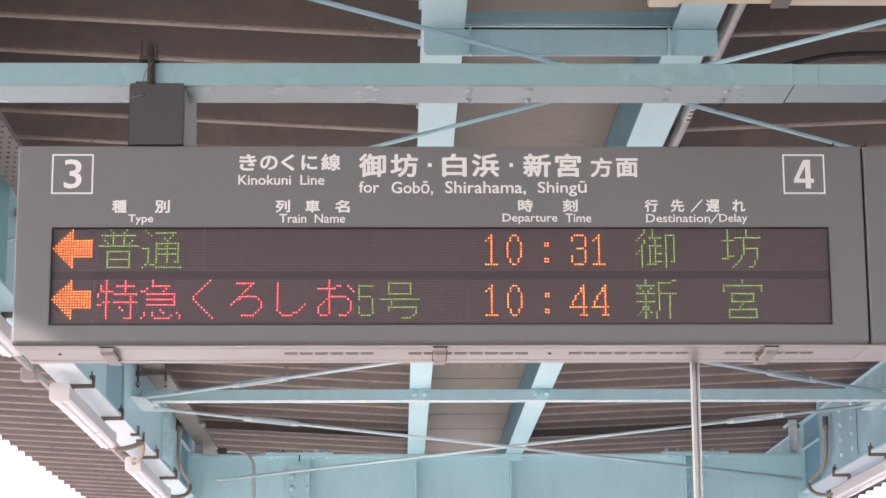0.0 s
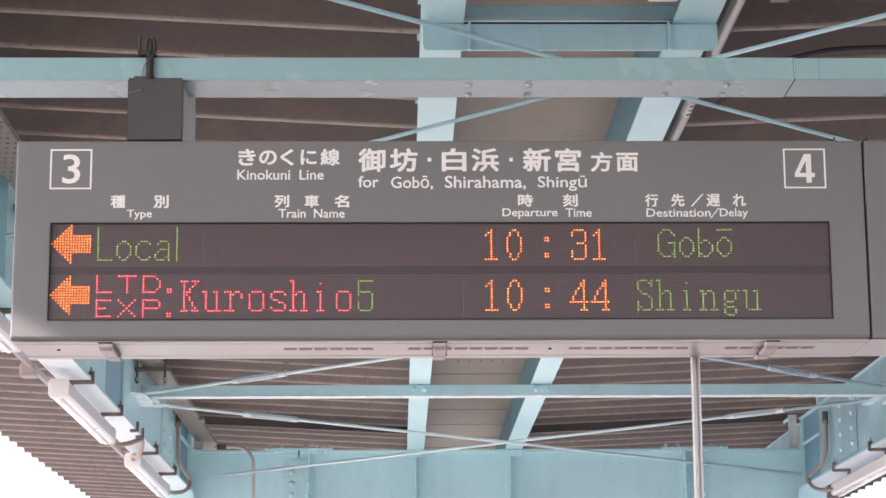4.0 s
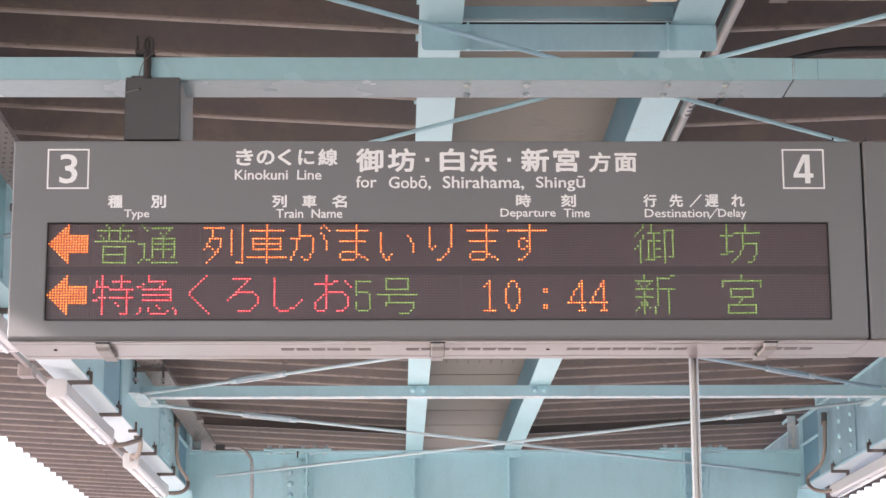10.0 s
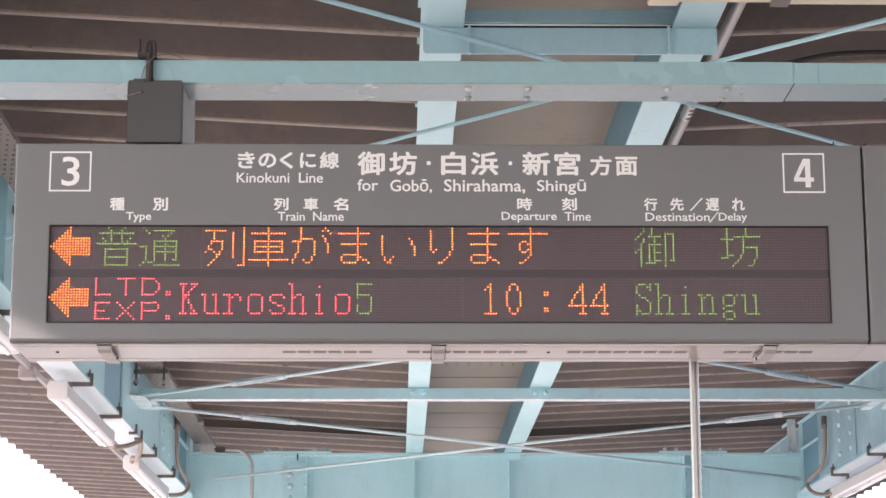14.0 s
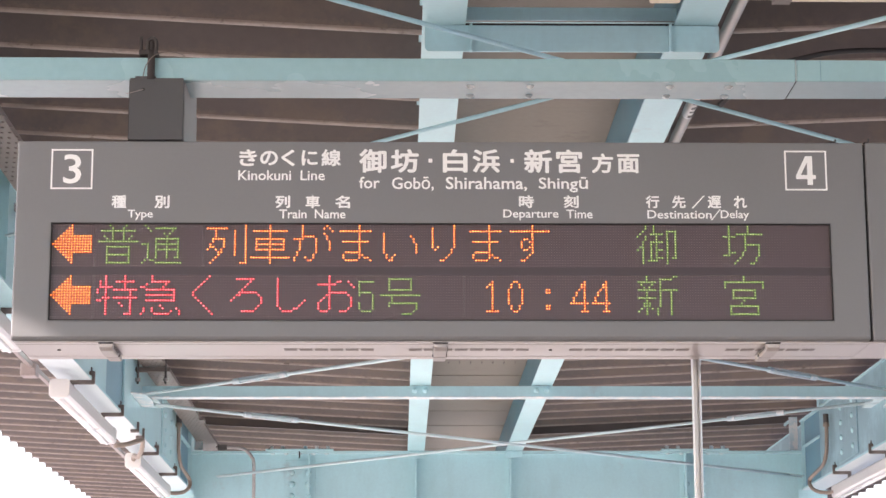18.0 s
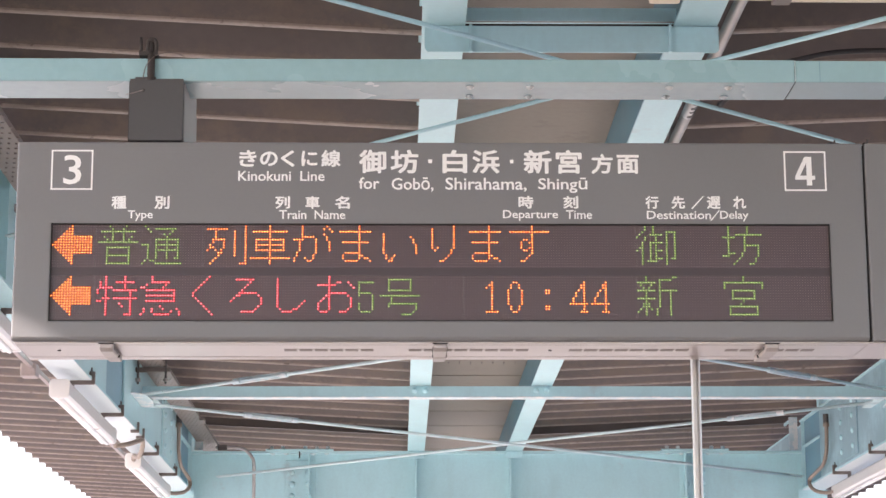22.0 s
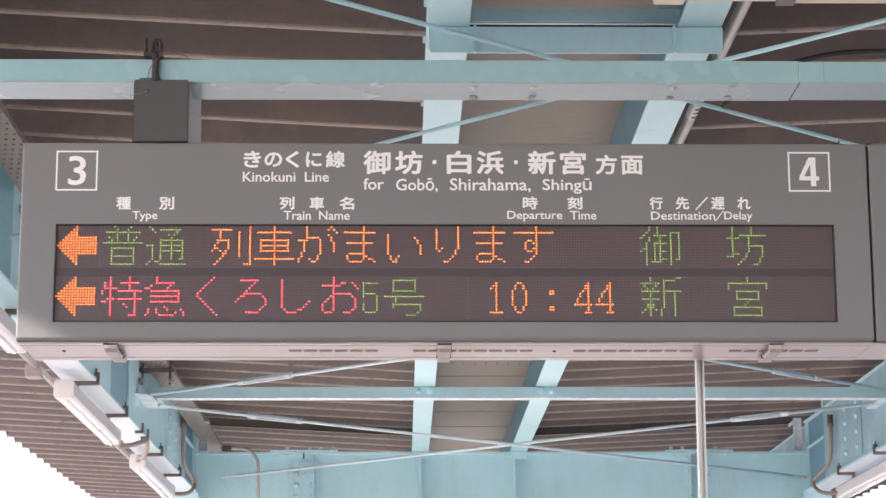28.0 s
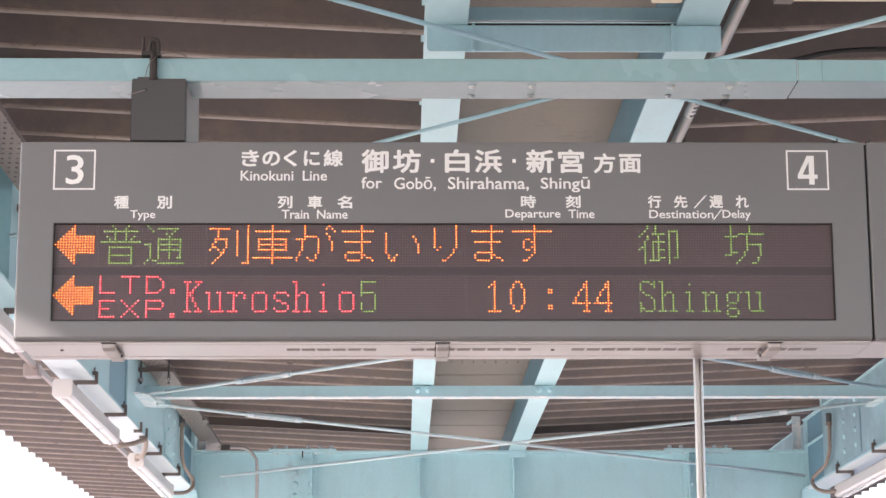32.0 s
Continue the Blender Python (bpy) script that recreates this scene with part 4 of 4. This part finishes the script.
# white lettering on the case
LETTERING = [
    ("3", -0.7465, -0.7067, 2.8714, 2.9390),
    ("4", 0.8889, 0.9335, 2.8717, 2.9381),
    ("種", -0.6376, -0.6049, 2.8157, 2.8454),
    ("別", -0.5426, -0.5090, 2.8156, 2.8454),
    ("Type", -0.6012, -0.5456, 2.7886, 2.8122),
    ("き", -0.3565, -0.3173, 2.9125, 2.9509),
    ("の", -0.3101, -0.2700, 2.9141, 2.9480),
    ("く", -0.2627, -0.2321, 2.9125, 2.9507),
    ("に", -0.2175, -0.1815, 2.9141, 2.9494),
    ("線", -0.1732, -0.1297, 2.9125, 2.9513),
    ("Kinokuni", -0.3579, -0.2402, 2.8799, 2.9030),
    ("Line", -0.2194, -0.1653, 2.8799, 2.9030),
    ("御", -0.0888, -0.0276, 2.8978, 2.9523),
    ("坊", -0.0182, 0.0442, 2.8978, 2.9523),
    ("・", 0.0661, 0.0746, 2.9217, 2.9301),
    ("白", 0.0978, 0.1532, 2.8984, 2.9524),
    ("浜", 0.1646, 0.2259, 2.8978, 2.9524),
    ("・", 0.2492, 0.2569, 2.9217, 2.9301),
    ("新", 0.2797, 0.3423, 2.8978, 2.9524),
    ("宮", 0.3516, 0.4100, 2.8978, 2.9524),
    ("方", 0.4312, 0.4798, 2.8978, 2.9433),
    ("面", 0.4883, 0.5383, 2.8978, 2.9417),
    ("for", -0.0886, -0.0427, 2.8617, 2.8887),
    ("Gobō,", -0.0157, 0.0778, 2.8561, 2.8887),
    ("Shirahama,", 0.1044, 0.2857, 2.8561, 2.8887),
    ("Shingū", 0.3119, 0.4217, 2.8535, 2.8887),
    ("列", -0.2745, -0.2417, 2.8164, 2.8454),
    ("車", -0.2081, -0.1754, 2.8163, 2.8454),
    ("名", -0.1418, -0.1086, 2.8163, 2.8454),
    ("Train", -0.2653, -0.2050, 2.7927, 2.8134),
    ("Name", -0.1869, -0.1186, 2.7927, 2.8133),
    ("時", 0.2671, 0.3008, 2.8175, 2.8466),
    ("刻", 0.3670, 0.4007, 2.8175, 2.8466),
    ("Departure", 0.2322, 0.3552, 2.7895, 2.8141),
    ("Time", 0.3729, 0.4310, 2.7938, 2.8141),
    ("行", 0.5506, 0.5806, 2.8174, 2.8466),
    ("先", 0.6090, 0.6394, 2.8174, 2.8466),
    ("／", 0.6524, 0.6829, 2.8174, 2.8465),
    ("遅", 0.6883, 0.7188, 2.8174, 2.8465),
    ("れ", 0.7472, 0.7768, 2.8174, 2.8465),
    ("Destination", 0.5532, 0.6968, 2.7937, 2.8131),
    ("/", 0.6950, 0.7175, 2.7905, 2.8150),
    ("Delay", 0.7170, 0.7804, 2.7888, 2.8131),
]


def lettering(body, x0, x1, z0, z1, y, bold, parent):
    """Bold words of the built-in font, filling the given width and height: the strokes are thickened to all sides."""
    c = bpy.data.curves.new("lettering", "FONT")
    c.body, c.resolution_u = body, 3
    o = bpy.data.objects.new("lettering", c)
    scene.collection.objects.link(o)
    thin = bpy.data.meshes.new_from_object(o.evaluated_get(bpy.context.evaluated_depsgraph_get()))
    bpy.data.objects.remove(o)
    p = np.empty(len(thin.vertices) * 3)
    thin.vertices.foreach_get("co", p)
    p = p.reshape(-1, 3)
    a, b = p.min(0) - bold, p.max(0) + bold
    s = Solid()
    ways = [(0, 0)] + [(bold * math.cos(t), bold * math.sin(t)) for t in (math.pi * k / 4 for k in range(8))]
    faces = [tuple(f.vertices) for f in thin.polygons]
    for k, (dx, dz) in enumerate(ways):
        s.add([(x0 + (u + dx - a[0]) / (b[0] - a[0]) * (x1 - x0), y - 0.00004 * k, z0 + (v + dz - a[1]) / (b[1] - a[1]) * (z1 - z0)) for u, v, _ in p], faces)
    return part("lettering", s, LETTER, parent)


def strokes(quads, x0, x1, z0, z1):
    """A character of straight strokes, each drawn in a unit square."""
    s = Solid()
    for k, q in enumerate(quads):
        s.add([(x0 + u * (x1 - x0), SY - 0.0005 - 0.00004 * k, z0 + v * (z1 - z0)) for u, v in q], [(0, 1, 2, 3)])
    part("lettering", s, LETTER, board)


SLASH = [[(0, 0), (0.13, 0), (1, 1), (0.87, 1)]]
FOUR = [[(0.57, 0), (0.84, 0), (0.84, 1), (0.57, 1)], [(0, 0.20), (1, 0.20), (1, 0.345), (0, 0.345)], [(0, 0.33), (0.235, 0.33), (0.74, 1), (0.49, 1)]]
for body, x0, x1, z0, z1 in LETTERING:
    kanji = ord(body[0]) > 0x2000
    if body == "・":
        part("lettering", Solid().box(x0, x1, SY - 0.0008, SY, z0, z1), LETTER, board)
    elif body in "／/4":
        strokes(FOUR if body == "4" else SLASH, x0, x1, z0, z1)
    else:
        lettering(body, x0, x1, z0, z1, SY - 0.0005, 0.010 if body.isdigit() else 0.030 if kanji else 0.013, board)
for x0, x1 in ((-0.7740, -0.6812), (0.8640, 0.9585)):
    z0, z1, w = 2.8590, 2.9508, 0.0036
    part("number_frame", Solid().box(x0, x1, SY - 0.0008, SY, z0, z0 + w).box(x0, x1, SY - 0.0008, SY, z1 - w, z1).box(x0, x0 + w, SY - 0.0008, SY, z0 + w, z1 - w)
         .box(x1 - w, x1, SY - 0.0008, SY, z0 + w, z1 - w), LETTER, board, "thin white square round the platform number")

# dot patterns of the characters: sixteen rows, sixteen bits each
DOTS = {
    "普": "0820 0440 7ffc 0440 2448 1450 fffe 0000 1ff0 1010 1010 1ff0 1010 1010 1ff0 0000",
    "通": "4000 27f8 1010 00a0 0040 07fc 0444 e7fc 2444 27fc 2444 2444 244c 5800 87fe 0000",
    "列": "0002 ff02 1022 1022 1022 3e22 2222 4222 6222 9422 0c22 0822 1002 2002 400e 0000",
    "車": "0100 0100 7ffc 0100 0100 3ff8 2108 3ff8 2108 3ff8 0100 0100 fffe 0100 0100 0000",
    "が": "1008 1014 1002 1010 1f08 f088 2084 2084 2084 2084 4080 4100 8900 8600 0000 0000",
    "ま": "0080 0080 7ff8 0080 0080 0080 3ff0 0080 0080 0080 1f80 20c0 20b0 1f08 0000 0000",
    "い": "0000 0000 0000 4000 4010 4008 4008 4004 4004 4004 4004 2400 2800 1800 0000 0000",
    "り": "0010 1010 1010 1010 1010 1010 1010 1010 1410 0820 0020 0040 0080 0300 0000 0000",
    "す": "0080 0080 fffe 0080 0080 0680 0980 0880 0980 0680 0080 0100 0200 0c00 0000 0000",
    "御": "1200 1200 221e 47d2 9112 1112 27d2 2512 6512 a5d2 2512 2512 25d6 2f10 2010 0000",
    "坊": "2040 2040 2040 27fe f880 2080 2080 20fc 2084 2084 3904 e104 0208 0408 0830 0000",
    "新": "1006 10f8 fe80 4480 2880 fefe 1088 1088 fe88 1088 3888 3888 5508 9108 1108 0000",
    "宮": "0100 0100 fffe 8002 8002 1ff0 1010 1010 1ff0 0100 0200 3ff8 2008 2008 3ff8 0000",
    "特": "1020 1020 51fc 5020 7c20 93fe 9008 1008 3bfe d008 1088 1048 1008 1008 1038 0000",
    "急": "0800 0800 0fe0 2040 c080 3ff8 0008 3ff8 0008 3ff8 0000 0100 4884 4812 87e2 0000",
    "く": "0040 0080 0100 0200 0400 0800 1000 1000 0800 0400 0200 0100 0080 0040 0020 0000",
    "ろ": "0000 1fc0 0080 0100 0200 0400 0fe0 1810 2008 4008 0008 0010 0020 07c0 0000 0000",
    "し": "0000 2000 2000 2000 2000 2000 2000 2000 2000 2008 2010 2020 10c0 0f00 0000 0000",
    "お": "0400 0400 04c8 7f04 0402 0400 07f0 0c08 1404 2404 4404 4404 4408 3870 0000 0000",
    "号": "0000 1ff0 1010 1010 1010 1ff0 0000 fffe 0800 0800 1ffc 1004 0004 0008 00f0 0000",
    "5": "0000 0000 fc00 8000 8000 8000 f800 8400 0400 0400 8400 8400 8400 7800 0000 0000",
    "1": "0000 0000 2000 6000 a000 2000 2000 2000 2000 2000 2000 2000 2000 f800 0000 0000",
    "0": "0000 0000 3000 4800 4800 8400 8400 8400 8400 8400 8400 4800 4800 3000 0000 0000",
    "3": "0000 0000 7800 8400 8400 0400 0400 3800 0400 0400 8400 8400 8400 7800 0000 0000",
    "4": "0000 0000 0400 0c00 0c00 1400 2400 2400 4400 4400 fe00 0400 0400 0e00 0000 0000",
    ":": "0000 0000 0000 0000 0000 c000 c000 0000 0000 0000 0000 c000 c000 0000 0000 0000",
    "<": "0100 0300 0700 0f00 1ffe 3ffe 7ffe fffe 7ffe 3ffe 1ffe 0f00 0700 0300 0100 0000",
    "L": "0000 8000 8000 8000 8000 8000 8000 8000 8000 8000 8000 8000 8000 fc00 0000 0000",
    "o": "0000 0000 0000 0000 0000 0000 3000 4800 8400 8400 8400 8400 4800 3000 0000 0000",
    "c": "0000 0000 0000 0000 0000 0000 3800 4400 8000 8000 8000 8000 4400 3800 0000 0000",
    "a": "0000 0000 0000 0000 0000 0000 3800 4400 0400 3c00 4400 8400 8c00 7400 0000 0000",
    "l": "0000 8000 8000 8000 8000 8000 8000 8000 8000 8000 8000 8000 8000 8000 0000 0000",
    "T-L": "8000 8000 8000 8000 8000 8000 fc00 0000 0000 0000 0000 0000 0000 0000 0000 0000",
    "T-T": "fe00 1000 1000 1000 1000 1000 1000 0000 0000 0000 0000 0000 0000 0000 0000 0000",
    "T-D": "f800 8400 8200 8200 8200 8400 f800 0000 0000 0000 0000 0000 0000 0000 0000 0000",
    "T-.": "0000 0000 0000 0000 0000 c000 c000 0000 0000 0000 0000 0000 0000 0000 0000 0000",
    "E-E": "0000 0000 0000 0000 0000 0000 0000 0000 0000 fc00 8000 8000 f000 8000 8000 fc00",
    "E-X": "0000 0000 0000 0000 0000 0000 0000 0000 0000 8200 4400 2800 1000 2800 4400 8200",
    "E-P": "0000 0000 0000 0000 0000 0000 0000 0000 0000 fc00 8200 8200 fc00 8000 8000 8000",
    "E-.": "0000 0000 0000 0000 0000 0000 0000 0000 0000 0000 0000 0000 0000 0000 c000 c000",
    "K": "0000 0000 ee00 4400 4800 5000 7000 6000 5000 5000 4800 4800 4400 ee00 0000 0000",
    "u": "0000 0000 0000 0000 0000 0000 cc00 4400 4400 4400 4400 4400 4400 3e00 0000 0000",
    "r": "0000 0000 0000 0000 0000 0000 ec00 3200 2200 2000 2000 2000 2000 f000 0000 0000",
    "O": "0000 0000 0000 0000 0000 0000 7800 8400 8400 8400 8400 8400 8400 7800 0000 0000",
    "s": "0000 0000 0000 0000 0000 0000 7800 8400 8000 6000 1800 0400 8400 7800 0000 0000",
    "h": "0000 0000 c000 4000 4000 4000 5800 6400 4400 4400 4400 4400 4400 ee00 0000 0000",
    "i": "0000 0000 0000 4000 0000 0000 c000 4000 4000 4000 4000 4000 4000 e000 0000 0000",
    "G": "0000 0000 3800 4400 8200 8000 8000 8e00 8200 8200 8200 4600 3a00 0000 0000 0000",
    "o2": "0000 0000 0000 0000 0000 3000 4800 8400 8400 8400 8400 4800 3000 0000 0000 0000",
    "b": "0000 0000 8000 8000 8000 8000 b000 c800 8400 8400 8400 c800 b000 0000 0000 0000",
    "bar": "0000 0000 fc00 0000 0000 0000 0000 0000 0000 0000 0000 0000 0000 0000 0000 0000",
    "S": "0000 0000 7400 8c00 8400 8000 4000 3000 0800 0400 8400 8400 c400 b800 0000 0000",
    "n": "0000 0000 0000 0000 0000 0000 d800 6400 4400 4400 4400 4400 4400 ee00 0000 0000",
    "g": "0000 0000 0000 0000 0000 0000 7400 8800 8800 8800 7000 8000 7000 8800 8800 7000",
}
PITCH, FACE = 0.006, SY + 0.006
ROW_TOP = (2.7774, 2.6627)


def face(c0, c1, line, words, turn, axis, parent):
    """One face of a panel: a grid of unlit lenses, and the lit characters, turned about the panel's axle."""
    spin = Matrix.Translation(axis) @ Matrix.Rotation(turn, 4, "X") @ Matrix.Translation(-axis)
    says = {"o": "orange", "g": "green", "r": "red"}
    taken = set()
    for char, col, colour in words:
        lit = {(col + k, r) for r, bits in enumerate(DOTS[char].split()) for k in range(16) if int(bits, 16) >> (15 - k) & 1}
        taken |= lit
        v, f, slot, corner = [], [], [], {}

        def at(c, r):
            """A corner that neighbouring cells of the carrier plate share."""
            if (c, r) not in corner:
                corner[c, r] = len(v)
                v.append((PX0 + PITCH * c, FACE - 0.0001, ROW_TOP[line] - PITCH * (r - 0.5)))
            return corner[c, r]

        for c in range(min(p[0] for p in lit), max(p[0] for p in lit) + 1):
            for r in range(min(p[1] for p in lit), max(p[1] for p in lit) + 1):
                box4 = [at(c + 1, r), at(c, r), at(c, r + 1), at(c + 1, r + 1)]
                if (c, r) not in lit:
                    f.append(box4)
                    slot.append(2)
                    continue
                x, z, n = PX0 + PITCH * (c + 0.5), ROW_TOP[line] - PITCH * r, len(v)
                for q, y in ((0.00295, 0.0003), (0.0010, 0.0012)):
                    v += [(x + q * math.cos(a), FACE - y, z + q * math.sin(a)) for a in (math.pi * (j + 0.5) / 4 for j in range(8))]
                v.append((x, FACE - 0.0018, z))
                for j in range(8):
                    k = (j + 1) % 8
                    # odd sides of the lens face an edge of the cell, even ones a corner
                    f += [[n + j, n + k, box4[(k // 2) % 4], box4[(k // 2 - 1) % 4]] if j % 2 else [n + j, n + k, box4[j // 2]], [n + j, n + k, n + 8 + k, n + 8 + j], [n + 8 + j, n + 8 + k, n + 16]]
                    slot += [2, 0, 1]
        tile = bpy.data.meshes.new("lit_character")
        o = origin(parent)
        tile.from_pydata([tuple(spin @ Vector(p) - o) for p in v], [], f)
        for mat in (GLOW[colour][1], GLOW[colour][0], PANEL):
            tile.materials.append(mat)
        tile.polygons.foreach_set("material_index", slot)
        part("lit_character", tile, None, parent, f"{says[colour]} glowing dot-matrix character")
    unlit, q = Solid(), 0.0014
    for c in range(c0, c1):
        for r in range(16):
            if (c, r) not in taken:
                x, z = PX0 + PITCH * (c + 0.5), ROW_TOP[line] - PITCH * r
                unlit.add([spin @ Vector(p) for p in ((x - q, FACE - 0.0002, z), (x, FACE - 0.0002, z - q), (x + q, FACE - 0.0002, z), (x, FACE - 0.0002, z + q), (x, FACE - 0.0009, z))],
                          [(0, 1, 4), (1, 2, 4), (2, 3, 4), (3, 0, 4)])
    tagged(part("unlit_grid", unlit, LENS, parent, "fine grid of unlit diode lenses"), kind="stuff")


def panel(c0, c1, line, faces, label):
    """A fixed display panel of one face, or a three-sided one on a horizontal axle."""
    x0, x1 = PX0 + PITCH * c0 + 0.0002, PX0 + PITCH * c1 - 0.0002
    zt = ROW_TOP[line] + 0.003
    zb = zt - 0.096
    zc = (zt + zb) / 2
    if len(faces) > 1:
        deep = 0.048 / math.tan(math.pi / 3)
        axis = Vector(((x0 + x1) / 2, FACE + deep, zc))
        s = Solid().sweep([(FACE, zb), (FACE, zt), (FACE + 3 * deep, zc)], x0, x1, "x")
    else:
        axis = Vector(((x0 + x1) / 2, FACE + 0.004, zc))
        s = Solid().box(x0, x1, FACE, FACE + 0.008, zb, zt)
    ob = part("display_panel", s, PANEL, board, label, at=tuple(axis))
    for k, words in enumerate(faces):
        face(c0, c1, line, words, 2 * math.pi * k / 3, axis, ob)
    return ob


def word(chars, col, colour, step=16):
    return [(ch, col + step * k, colour) for k, ch in enumerate(chars)]


TIME_A = [("1", 160, "o"), ("0", 168, "o"), (":", 182, "o"), ("3", 192, "o"), ("1", 200, "o")]
TIME_B = [("1", 160, "o"), ("0", 168, "o"), (":", 182, "o"), ("4", 191, "o"), ("4", 199, "o")]
LOCAL = [("L", 17, "g"), ("o", 24, "g"), ("c", 31, "g"), ("a", 38, "g"), ("l", 46, "g")]
GOBO = [("G", 224, "g"), ("o2", 232, "g"), ("b", 239, "g"), ("o2", 246, "g"), ("bar", 246, "g")]
SHINGU = [("S", 216, "g"), ("h", 223, "g"), ("i", 233, "g"), ("n", 239, "g"), ("g", 248, "g"), ("u", 255, "g")]
EXPRESS = [("T-L", 17, "r"), ("T-T", 25, "r"), ("T-D", 34, "r"), ("T-.", 43, "r"), ("E-E", 17, "r"), ("E-X", 25, "r"), ("E-P", 34, "r"), ("E-.", 43, "r"),
           ("K", 48, "r"), ("u", 56, "r"), ("r", 64, "r"), ("O", 73, "r"), ("s", 81, "r"), ("h", 88, "r"), ("i", 98, "r"), ("O", 105, "r"), ("5", 113, "g")]
panel(0, 16, 0, [[("<", 0, "o")]], "dark dot-matrix panel with an orange arrow")
type_panel = panel(16, 56, 0, [word("普通", 17, "g"), LOCAL, []], "dark dot-matrix panel for the train type")
notice_panel = panel(56, 216, 0, [TIME_A, [], word("列車がまいります", 57, "o")], "dark dot-matrix panel for time and notice")
place_panel = panel(216, 288, 0, [word("御坊", 216, "g", 32), GOBO, []], "dark dot-matrix panel for the destination")
panel(0, 16, 1, [[("<", 0, "o")]], "dark dot-matrix panel with an orange arrow")
name_panel = panel(16, 152, 1, [word("特急くろしお", 17, "r") + [("5", 113, "g"), ("号", 121, "g")], EXPRESS, []], "dark dot-matrix panel for the train name")
panel(152, 216, 1, [TIME_B], "dark dot-matrix panel for the departure time")
town_panel = panel(216, 288, 1, [word("新宮", 216, "g", 32), SHINGU, []], "dark dot-matrix panel for the destination")
part("display_bar", Solid().box(PX0, PX1, FACE - 0.0005, FACE + 0.004, ROW_TOP[1] + 0.0032, ROW_TOP[0] - 0.0932), PANEL_BAR, board, "plain dark bar between the two lines", at=(0.096, FACE, 2.675))
part("display_edge", Solid().box(PX0, PX1, FACE, FACE + 0.004, PZ0, ROW_TOP[1] - 0.0932), PANEL, board)
part("display_edge", Solid().box(PX0, PX1, FACE, FACE + 0.004, ROW_TOP[0] + 0.0032, PZ1), PANEL, board)


def turning(ob, edges, start):
    """Rows that turn a panel about its axle; edges: (seconds, angle) at which it comes to rest on another face."""
    p = ob.location.copy()
    rows, angle = [(0.0, start)], start
    for t, to in edges:
        steps = max(1, math.ceil(abs(to - angle) / 70))
        first = math.floor(t * 10 + 0.001) / 10
        rows += [(first + k / FPS, angle + (to - angle) * k / steps) for k in range(steps + 1)]
        angle = to
    rows.append((32.0, angle))
    return [(t, pose(p.x, p.y, p.z, a)) for t, a in rows]


def motions():
    # the upper line shows the Latin names once; the lower line shows them every nine seconds
    for ob in (type_panel, place_panel):
        walk(ob, turning(ob, [(2.1, -120), (6.1, 0)], 0))
    for ob in (name_panel, town_panel):
        walk(ob, turning(ob, [(2.1, -120), (6.1, 0), (13.3, -120), (17.3, 0), (22.3, -120), (26.3, 0), (31.3, -120)], 0))
    # the notice flashes from the time the train is near
    edges, angle = [(8.3, -120)], -120
    for k in range(24):
        edges.append((8.72 + 1.01 * k, -240))
        if 9.265 + 1.01 * k < 31.9:
            edges.append((9.265 + 1.01 * k, -120))
    walk(notice_panel, turning(notice_panel, edges, 0))


motions()
